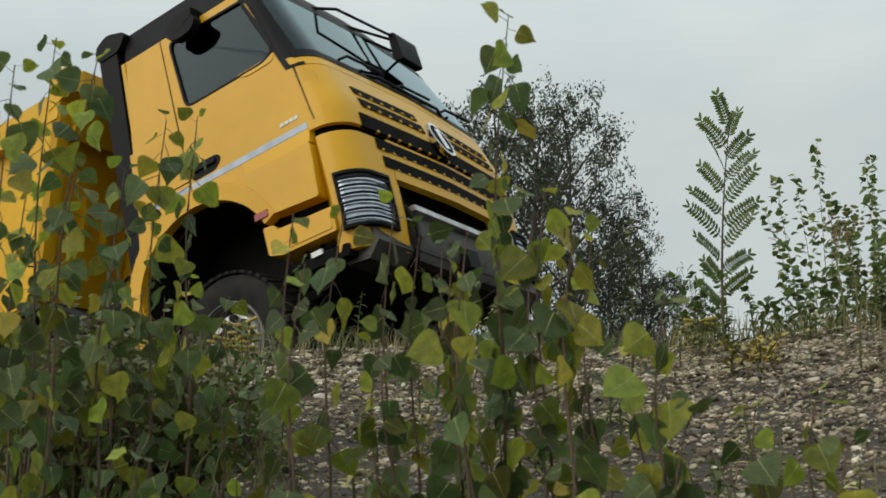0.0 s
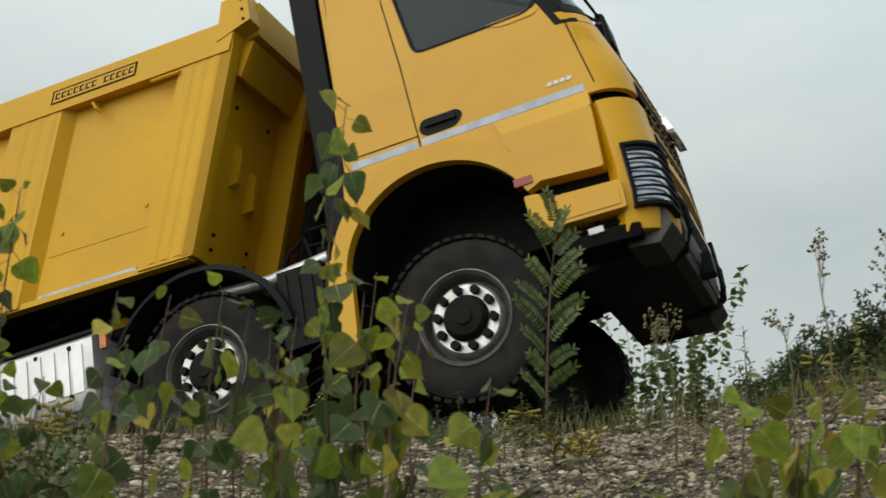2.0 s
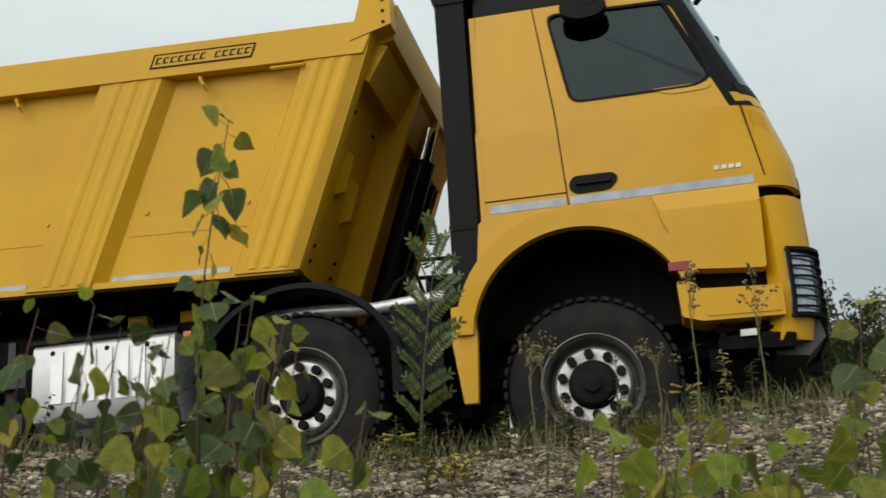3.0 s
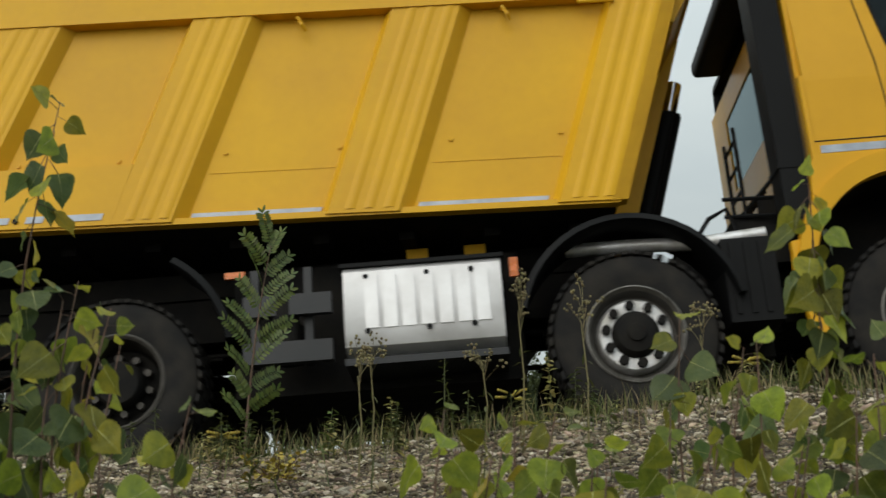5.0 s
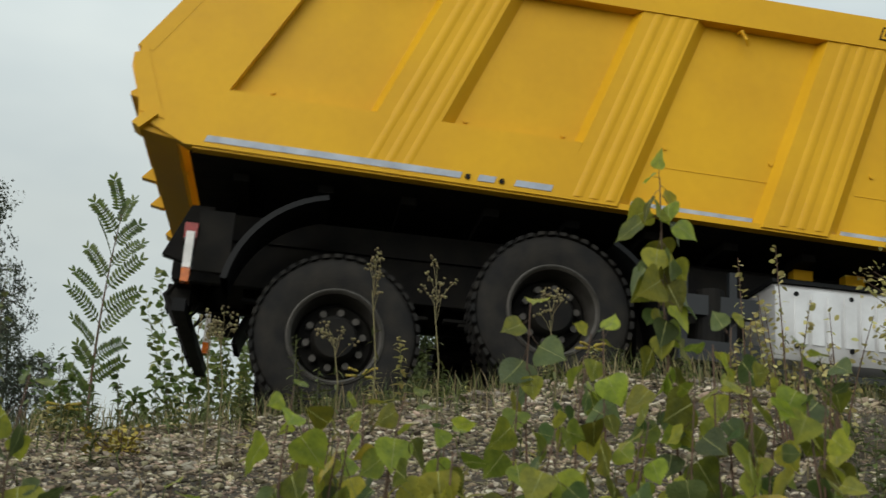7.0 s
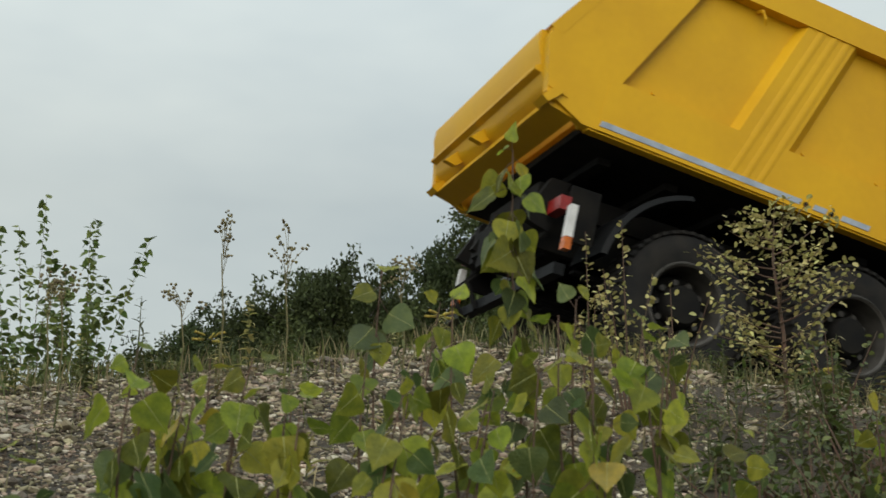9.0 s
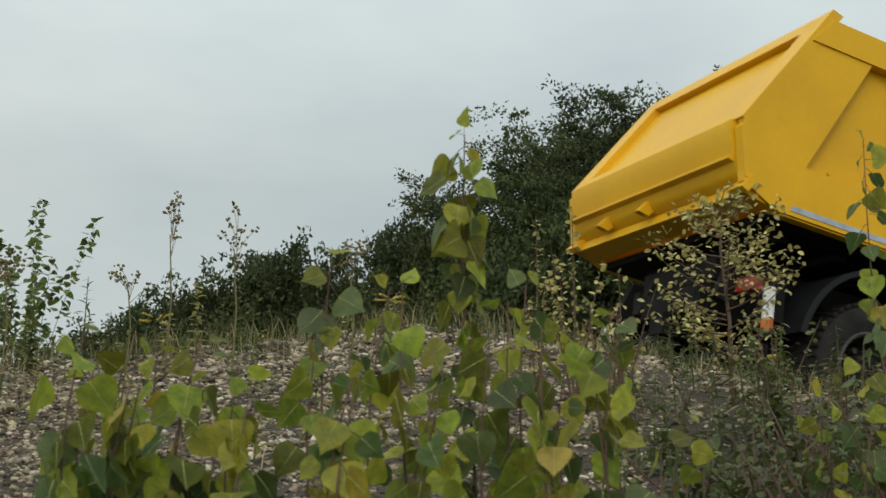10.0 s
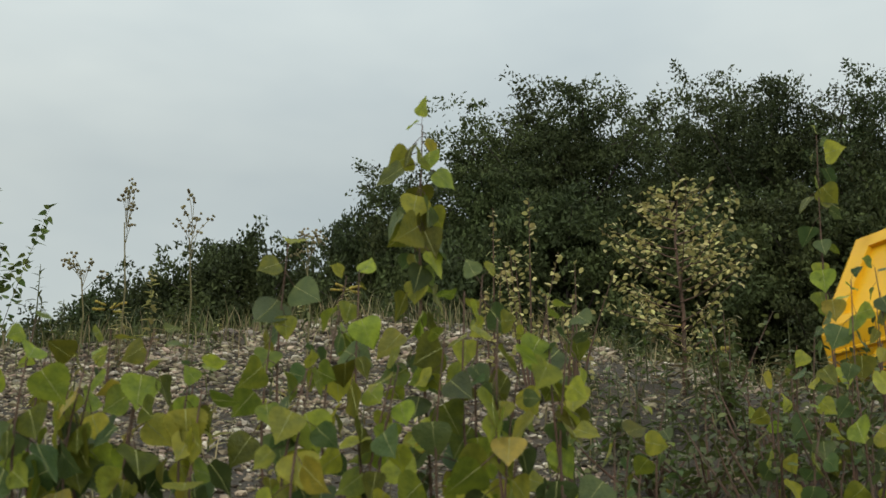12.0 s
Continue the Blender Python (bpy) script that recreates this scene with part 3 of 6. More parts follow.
        lin = [[bm.verts.new((0.05 + (a[0] - 0.05) * 1.005, side * y, 0.80 + (a[1] - 0.80) * 1.005)) for a in pts] for y in (0.64, 1.203)]
        lou = [[bm.verts.new((0.05 + (a[0] - 0.05) * 1.03, side * y, 0.80 + (a[1] - 0.80) * 1.03)) for a in pts] for y in (0.64, 1.203)]
        for i in range(n):
            bm.faces.new((lin[0][i], lin[0][i + 1], lin[1][i + 1], lin[1][i]))
            bm.faces.new((lou[0][i], lou[0][i + 1], lou[1][i + 1], lou[1][i]))
            bm.faces.new((lin[1][i], lin[1][i + 1], lou[1][i + 1], lou[1][i]))
        part("arch_inner", bm, FRAME, truck, "black inner wheel housing")
        bm = bmesh.new()
        prism(bm, [(-0.72, 1.0), (-0.585, 1.02), (-0.57, 0.8), (-0.59, 0.42), (-0.67, 0.42), (-0.725, 0.8)], side * 1.2, side * 1.26)
        part("mud_guard", soften(bm, 0.015), YELLOW, truck, "yellow mud guard strip behind the wheel", True)
        bm = bmesh.new()
        arc = [(a[2], a[3] - 0.03) for a in pts if -0.56 < a[2] < 0.72]
        prism(bm, arc + [(-0.52, 1.50), (-0.47, 1.556), (0.72, 1.556)], side * 1.19, side * 1.252)
        part("arch_filler", bm, YELLOW, truck)
        bm = bmesh.new()
        prism(bm, [(-0.72, 0.9), (0.75, 0.9), (0.75, 1.5), (-0.72, 1.5)], side * 0.62, side * 0.66)
        part("arch_liner", bm, FRAME, truck, "dark wheel arch liner")
        # mirrors
        if side < 0:
            bm = bmesh.new()
            prism(bm, rounded([(0.98, 2.76), (1.12, 2.74), (1.10, 3.08), (0.98, 3.10)], 0.04, 3), side * 1.36, side * 1.58)
            mirror = part("side_mirror", soften(bm, 0.03), BLACK, truck, "black side mirror housing", True)
            bm = bmesh.new()
            tube(bm, [(0.90, side * 1.17, 3.02), (1.0, side * 1.32, 3.05), (1.03, side * 1.42, 2.98)], 0.018, 7)
            tube(bm, [(0.93, side * 1.18, 2.8), (1.0, side * 1.30, 2.82), (1.03, side * 1.42, 2.85)], 0.018, 7)
            part("mirror_arm", bm, BLACK, mirror)
        bm = bmesh.new()
        prism(bm, rounded([(0.08, 2.80), (0.19, 2.735), (0.34, 2.75), (0.40, 2.83), (0.34, 2.90), (0.12, 2.90)], 0.05, 4), side * 1.25, side * 1.33)
        prism(bm, [(0.18, 2.86), (0.32, 2.86), (0.34, 2.97), (0.16, 2.97)], side * 1.15, side * 1.29)
        part("kerb_mirror", soften(bm, 0.025), BLACK, truck, "black kerb mirror over the door", True)
    # front mirror on tubular arms
    bm = bmesh.new()
    prism(bm, rounded([(1.12, 2.66), (1.21, 2.64), (1.19, 2.90), (1.12, 2.92)], 0.03, 3), 0.2, 0.5)
    fm = part("front_mirror", soften(bm, 0.03), BLACK, truck, "black front mirror on tubular arms", True)
    bm = bmesh.new()
    for a, b in (((0.88, -0.15, 3.0), (1.16, 0.28, 2.85)), ((0.88, 0.75, 3.0), (1.16, 0.42, 2.85)), ((0.92, 0.0, 2.94), (1.16, 0.3, 2.72)), ((0.88, -0.5, 3.0), (1.08, -0.45, 2.9)), ((1.08, -0.45, 2.9), (1.16, 0.3, 2.88))):
        tube(bm, [a, b], 0.012, 6)
    part("mirror_bracket", bm, BLACK, fm)
    # bumper middle and lower beam
    mid = part("bumper_middle", soften(prism_bm([(1.14, 0.6), (1.37, 0.6), (1.42, 0.72), (1.39, 0.98), (1.14, 1.0)], -0.66, 0.66), 0.02), DUSTY, truck, "dusty olive-grey steel bumper middle", True)
    for side in (-1, 1):
        bm = bmesh.new()
        tube(bm, [(1.34, side * 0.70, 0.98), (1.42, side * 0.72, 0.96), (1.455, side * 0.70, 0.86), (1.45, side * 0.68, 0.72), (1.39, side * 0.66, 0.60), (1.30, side * 0.64, 0.57)], 0.02, 8)
        part("bumper_guard", bm, BLACK, truck, "bent black guard tube", True)
        bm = bmesh.new()
        for x in (0.84, 0.98, 1.12):
            tube(bm, [(x, side * 1.16, 0.66), (x, side * 1.15, 0.78)], 0.02, 6)
        tube(bm, [(0.80, side * 1.17, 0.72), (1.2, side * 1.17, 0.71)], 0.014, 6)
        part("step_bracket", bm, BLACK, truck, "black brackets behind the step")
        part("bumper_plate", soften(prism_bm([(1.12, 0.56), (1.30, 0.54), (1.40, 0.64), (1.38, 0.74), (1.12, 0.72)], side * 0.70, side * 1.12), 0.02), DUSTY, truck, "dusty lower bumper corner", True)
    part("bumper_lip", block(1.32, 1.44, -0.62, 0.62, 0.96, 1.0, 0.012), STEEL, mid, "bright steel edge")
    part("tow_coupling", block(1.38, 1.48, -0.08, 0.08, 0.62, 0.76, 0.02), BLACK, mid)
    part("skid_plate", soften(prism_bm([(0.75, 0.54), (1.25, 0.58), (1.40, 0.66), (1.2, 0.70), (0.75, 0.66)], -0.95, 0.95), 0.02), BLACK, truck, "black skid plate under the bumper", True)


def make_chassis():
    bm = bmesh.new()
    for side in (-1, 1):
        slab(bm, -7.3, 1.2, side * 0.43 - 0.04, side * 0.43 + 0.04, 0.86, 1.16)
    for x in (-0.9, -2.4, -3.6, -5.5, -6.9, -7.25):
        slab(bm, x - 0.06, x + 0.06, -0.42, 0.42, 0.9, 1.1)
    part("chassis_frame", bm, FRAME, truck, "dark chassis rails")
    part("engine", block(-0.6, 0.95, -0.4, 0.4, 0.72, 1.46, 0.05), FRAME, truck)
    part("gearbox", block(-1.9, -0.6, -0.3, 0.3, 0.68, 1.1, 0.05), FRAME, truck)
    # Added filler: one dark block stands for the shade under the frame.
    part("underfloor_shade", block(-4.2, -2.35, -0.75, 1.1, 0.40, 1.24, 0.05), FRAME, truck, "plain dark block added for the shaded space under the frame")
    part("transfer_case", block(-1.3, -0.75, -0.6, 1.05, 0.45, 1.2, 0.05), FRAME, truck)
    part("subframe", block(-7.2, -1.7, -0.5, 0.5, 1.16, 1.34, 0.01), FRAME, truck)
    for x in AXLES:
        bm = bmesh.new()
        tube(bm, [(x, -0.98, 0.52), (x, -0.3, 0.52), (x, -0.2, 0.52), (x, 0.2, 0.52), (x, 0.3, 0.52), (x, 0.98, 0.52)], [0.07, 0.09, 0.2, 0.2, 0.09, 0.07], 10)
        part("axle_beam", bm, FRAME, truck)
    for x in AXLES:
        for side in (-1, 1):
            bm = bmesh.new()
            for k in range(4):
                slab(bm, x - 0.62 + 0.1 * k, x + 0.62 - 0.1 * k, side * 0.50 - 0.045, side * 0.50 + 0.045, 0.74 - 0.025 * k, 0.76 - 0.025 * k)
            part("leaf_spring", bm, FRAME, truck)
    # silver fuel tank in front of the boxes, with pressed ribs
    prof = [(-0.62, 1.05), (-1.23, 1.05), (-1.255, 1.02), (-1.255, 0.64), (-1.22, 0.56), (-1.12, 0.51), (-0.62, 0.50)]
    bm = bmesh.new()
    rings = [[bm.verts.new((x, y, z)) for y, z in prof] for x in (-3.44, -2.48)]
    for i in range(len(prof)):
        j = (i + 1) % len(prof)
        bm.faces.new((rings[0][i], rings[0][j], rings[1][j], rings[1][i]))
    bm.faces.new(rings[0])
    bm.faces.new(rings[1][::-1])
    body = part("fuel_tank", soften(bm, 0.01), SILVER, truck, "bright ribbed aluminium tank cover", True)
    for x in np.linspace(-3.27, -2.60, 7):
        part("tank_rib", block(x - 0.041, x + 0.041, -1.264, -1.25, 0.66, 0.99, 0.006), SILVER, body)
    for x in (-3.30, -2.93, -2.66):
        for z in (0.645, 0.985):
            bm = bmesh.new()
            tube(bm, [(x, -1.25, z), (x, -1.266, z)], 0.017, 8)
            part("tank_bolt", bm, BLACK, body)
    part("tank_top", block(-3.46, -2.46, -1.262, -0.62, 1.052, 1.075, 0.005), BLACK, body)
    part("tank_foot", block(-3.45, -2.47, -1.20, -0.7, 0.455, 0.497, 0.01), GREY, body, "grey rail under the tank")
    # stepped grey crossbars of the storage rack
    rack = part("side_rack", block(-4.06, -3.52, -1.20, -1.14, 0.80, 0.93, 0.012), GREY, truck, "grey underrun guard of two planks on posts")
    part("rack_plank", block(-4.06, -3.52, -1.22, -1.14, 0.50, 0.63, 0.012), GREY, rack)
    for x in (-4.0, -3.67):
        part("rack_post", block(x - 0.025, x + 0.025, -1.13, -1.08, 0.5, 1.12, 0.006), GREY, rack)
    bm = bmesh.new()
    tube(bm, [(-3.82, -1.12, 0.55), (-3.82, -1.12, 0.98)], 0.09, 14)
    tube(bm, [(-3.82, -0.98, 0.55), (-3.82, -0.98, 0.78)], 0.1, 14)
    part("air_bottle", bm, FRAME, truck)
    for x in (-2.62, -3.0):
        part("bin_bracket", block(x - 0.07, x + 0.07, -0.7, -0.6, 1.14, 1.33, 0.01), BIN_YELLOW, truck)
    # battery box and bright pipe between the first two wheels
    box_ = part("battery_box", block(-1.12, -0.80, -1.16, -0.62, 0.55, 1.08, 0.02), BLACK, truck, "black battery box with ribs", True)
    for k in range(3):
        part("box_rib", block(-1.08 + 0.09 * k, -1.05 + 0.09 * k, -1.172, -1.158, 0.6, 1.05, 0.004), BLACK, box_)
    bm = bmesh.new()
    tube(bm, [(-2.05, -0.92, 1.16), (-1.6, -0.95, 1.15), (-1.25, -0.98, 1.12), (-0.80, -1.0, 1.15)], 0.045, 12)
    part("exhaust_pipe", bm, STEEL, truck, "bright heat-wrapped exhaust pipe", True)
    # black intake stack behind the cab, hoses, tipping ram
    bm = bmesh.new()
    prism(bm, rounded([(-0.70, 1.15), (-0.56, 1.15), (-0.53, 1.5), (-0.53, 3.1), (-0.72, 3.1), (-0.70, 1.5)], 0.03, 2), -1.2, -0.98)
    stack = part("air_intake", soften(bm, 0.02), BLACK, truck, "black air intake stack behind the cab", True)
    part("stack_clamp", block(-0.71, -0.545, -1.206, -0.97, 1.5, 1.535, 0.008), BLACK, stack)
    bm = bmesh.new()
    prism(bm, rounded([(-0.74, 3.05), (-0.5, 3.05), (-0.40, 3.18), (-0.6, 3.25), (-0.74, 3.19)], 0.05, 3), -1.21, 0.6)
    part("intake_head", soften(bm, 0.02), BLACK, stack, smooth=True)
    bm = bmesh.new()
    tube(bm, [(-1.52, -0.02, 1.15), (-1.10, -0.02, 2.45)], 0.095, 14)
    ram = part("tipping_ram", bm, BLACK, truck, "black tipping ram ahead of the body", True)
    bm = bmesh.new()
    tube(bm, [(-1.12, -0.02, 2.40), (-1.03, -0.02, 2.70)], 0.06, 12)
    part("ram_rod", bm, CHROME, ram, smooth=True)
    bm = bmesh.new()
    for y in (-0.26, 0.22):
        tube(bm, [(-1.46, y, 1.2), (-1.08, y, 2.35)], 0.022, 6)
    part("ram_guide", bm, BLACK, ram)
    bm = bmesh.new()
    for y in (-0.62, -0.30):
        tube(bm, [(-0.80, y, 1.3), (-0.80, y, 2.05)], 0.014, 6)
    for z in (1.42, 1.60, 1.78, 1.96):
        tube(bm, [(-0.80, -0.62, z), (-0.80, -0.30, z)], 0.012, 6)
    part("access_ladder", bm, BLACK, truck, "thin black ladder behind the cab")
    bm = bmesh.new()
    for k in range(4):
        y = -0.5 + 0.22 * k
        tube(bm, [(-0.56, y, 1.7), (-0.8, y, 1.45), (-0.95, y + 0.05, 1.2), (-0.85, y + 0.1, 1.0)], 0.018, 6)
    tube(bm, [(-1.25, -0.9, 1.12), (-1.12, -0.92, 1.30), (-1.0, -0.92, 1.36), (-0.95, -0.92, 1.2), (-1.0, -0.92, 1.1)], 0.016, 6)
    tube(bm, [(-0.6, -0.9, 1.42), (-1.0, -0.85, 1.45)], 0.014, 6)
    tube(bm, [(-0.6, -0.9, 1.3), (-1.0, -0.85, 1.33)], 0.014, 6)
    part("hose", bm, BLACK, truck, "black hoses between cab and body")
    part("cab_mount", block(-0.95, -0.56, -0.85, 0.85, 1.0, 1.32, 0.03), FRAME, truck)
    # fenders over the other axles
    for x, r, a0, a1 in ((-1.7, 0.70, 12, 168), (-4.85, 0.74, 8, 60), (-6.2, 0.74, 100, 170)):
        for side in (-1, 1):
            bm = bmesh.new()
            n = 18
            ang = [radians(a0 + (a1 - a0) * k / n) for k in range(n + 1)]
            rows_ = [[bm.verts.new((x + rr * math.cos(a), side * y, 0.58 + rr * math.sin(a))) for a in ang] for rr, y in ((r, 0.72), (r, 1.22), (r - 0.04, 1.24), (r - 0.05, 1.2), (r - 0.03, 0.72))]
            for p in range(5):
                A, B = rows_[p], rows_[(p + 1) % 5]
                for i in range(n):
                    bm.faces.new((A[i], A[i + 1], B[i + 1], B[i]))
            part("fender", bm, BLACK, truck, "black plastic fender", True)
    for x, z in ((-2.40, 0.98), (-4.10, 1.06)):
        part("marker_lamp", block(x - 0.025 if x > -3 else x - 0.06, x + 0.025 if x > -3 else x + 0.06, -1.25, -1.22, z - 0.06 if x > -3 else z - 0.02, z + 0.06 if x > -3 else z + 0.02, 0.006), AMBER, truck, "amber side marker lamp")
    # rear end: lamps, board, underrun bar, hanging gear
    for side in (-1, 1):
        lamp = part("tail_lamp", block(-7.20, -7.12, min(side * 0.78, side * 1.0), max(side * 0.78, side * 1.0), 1.0, 1.10, 0.012), RED, truck, "red tail lamp cluster")
        part("warning_board", block(-7.17, -7.12, min(side * 1.08, side * 1.15), max(side * 1.08, side * 1.15), 0.77, 1.0, 0.006), WHITE, truck, "white warning plate")
        part("warning_band", block(-7.17, -7.12, min(side * 1.08, side * 1.15), max(side * 1.08, side * 1.15), 0.68, 0.767, 0.006), AMBER, truck, "orange lower warning plate")
        part("plate_bracket", block(-7.12, -6.9, min(side * 0.94, side * 0.98), max(side * 0.94, side * 0.98), 0.8, 1.2, 0.01), FRAME, truck)
    part("underrun_bar", block(-7.20, -7.12, -1.12, 1.12, 0.50, 0.58, 0.02), BLACK, truck, "black rear underrun bar")
    part("tow_hitch", block(-7.36, -7.2, -0.09, 0.09, 0.74, 0.92, 0.03), FRAME, truck)
    for y in (-0.7, 0.35, 0.7):
        bm = bmesh.new()
        prism(bm, [(-7.35, 0.95), (-7.2, 1.3), (-7.05, 1.3), (-7.15, 0.9)], y - 0.04, y + 0.04)
        tube(bm, [(-7.15, y, 0.9), (-7.3, y + 0.05, 0.7), (-7.2, y, 0.5)], 0.025, 6)
        part("hinge_bracket", bm, FRAME, truck, "dark body hinge bracket")


def make_wheel(x, side, rear):
    y = side * (1.0 if not rear else 0.98)
    wheel = new("wheel")
    wheel.parent = truck
    s = side
    bm = bmesh.new()
    # section of the tyre: shoulder, sidewall, bead
    prof = [(0.30, -0.15), (0.37, -0.165), (0.47, -0.165), (0.515, -0.14), (0.535, -0.08), (0.54, 0), (0.535, 0.08), (0.515, 0.14), (0.47, 0.165), (0.37, 0.165), (0.30, 0.15)]
    lathe(bm, [(r, q) for r, q in prof], 56)
    for f in [f for f in bm.faces if len(f.verts) > 4]:
        bm.faces.remove(f)
    tyre = part("tyre", bm, RUBBER, wheel, "dusty black tyre with block tread", True)
    bm = bmesh.new()
    for k in range(44):
        a = math.tau * k / 44
        for lo, hi, off in ((-0.16, -0.07, 0), (-0.05, 0.05, 0.5), (0.07, 0.16, 0)):
            a2 = a + off * math.tau / 44
            m = Matrix.Rotation(-a2, 4, "Y")
            q = prism(bm, [(0.525, -0.026), (0.549, -0.022), (0.549, 0.022), (0.525, 0.026)], lo, hi)
            vs = {v for f in q for v in f.verts}
            bmesh.ops.transform(bm, matrix=m, verts=list(vs))
    part("tread", bm, RUBBER, tyre)
    bm = bmesh.new()
    if rear:
        lathe(bm, [(0.315, s * 0.15), (0.30, s * 0.165), (0.285, s * 0.15), (0.275, s * 0.05), (0.26, -s * 0.06), (0.2, -s * 0.1), (0.05, -s * 0.1)], 40)
        rim = part("rim", bm, DUSTY, wheel, "dusty dark steel rim, deep dish", True)
        bm = bmesh.new()
        lathe(bm, [(0.318, s * 0.152), (0.314, s * 0.164), (0.307, s * 0.166), (0.304, s * 0.155)], 40)
        for f in [f for f in bm.faces if len(f.verts) > 4]:
            bm.faces.remove(f)
        part("rim_flange", bm, DUSTY, rim, "worn rim edge", True)
        bm = bmesh.new()
        lathe(bm, [(0.27, -s * 0.055), (0.24, -s * 0.02), (0.2, -s * 0.02), (0.155, s * 0.0), (0.15, s * 0.1), (0.13, s * 0.125), (0.03, s * 0.13)], 28)
        part("hub", bm, FRAME, wheel, "dusty dark hub", True)
        rb, yb = 0.185, 0.0
    else:
        lathe(bm, [(0.315, s * 0.15), (0.305, s * 0.16), (0.285, s * 0.145), (0.268, s * 0.05), (0.24, s * 0.04), (0.05, s * 0.04)], 40)
        rim = part("rim", bm, DUSTY, wheel, "dark rim barrel", True)
        bm = bmesh.new()
        lathe(bm, [(0.318, s * 0.152), (0.314, s * 0.164), (0.307, s * 0.166), (0.304, s * 0.155)], 40)
        for f in [f for f in bm.faces if len(f.verts) > 4]:
            bm.faces.remove(f)
        part("rim_flange", bm, RIM_EDGE, rim, "worn grey rim edge", True)
        bm = bmesh.new()
        lathe(bm, [(0.245, s * 0.045), (0.238, s * 0.10), (0.222, s * 0.12), (0.15, s * 0.122), (0.05, s * 0.10)], 40)
        part("wheel_disc", bm, STEEL, rim, "bright steel wheel disc", True)
        bm = bmesh.new()
        lathe(bm, [(0.155, s * 0.10), (0.15, s * 0.14), (0.12, s * 0.175), (0.06, s * 0.185), (0.055, s * 0.20), (0.01, s * 0.205)], 28)
        part("hub", bm, FRAME, wheel, "dark hub cap", True)
        rb, yb = 0.188, 0.12
    for k in range(10):
        a = math.tau * k / 10
        bm = bmesh.new()
        cx, cz = rb * math.cos(a), rb * math.sin(a)
        tube(bm, [(cx, s * (yb - 0.01), cz), (cx, s * (yb + 0.045), cz)], 0.031 if not rear else 0.024, 8)
        part("wheel_nut", bm, FRAME if not rear else DUSTY, rim)
    for ob in wheel.children_recursive:
        ob.data.transform(Matrix.Diagonal((0.955, 1, 0.955, 1)))
    wheel.location = (x, y, 0.54)
    return wheel


# ---- tipping body ----
def rise(x):
    return 0.03 * (-1.66 - x)


def lean(z):
    """How far the slanted edges stand ahead at this height over the lower edge."""
    return 0.34 * (z - 1.36)


def bin_quad(bm, x0, x1, z0, z1, y_in, y_out, slant0=1.0, slant1=1.0):
    pts = [(x0 + slant0 * lean(z0), z0), (x1 + slant1 * lean(z0), z0), (x1 + slant1 * lean(z1), z1), (x0 + slant0 * lean(z1), z1)]
    return prism(bm, [(x, z + rise(x)) for x, z in pts], y_in, y_out)


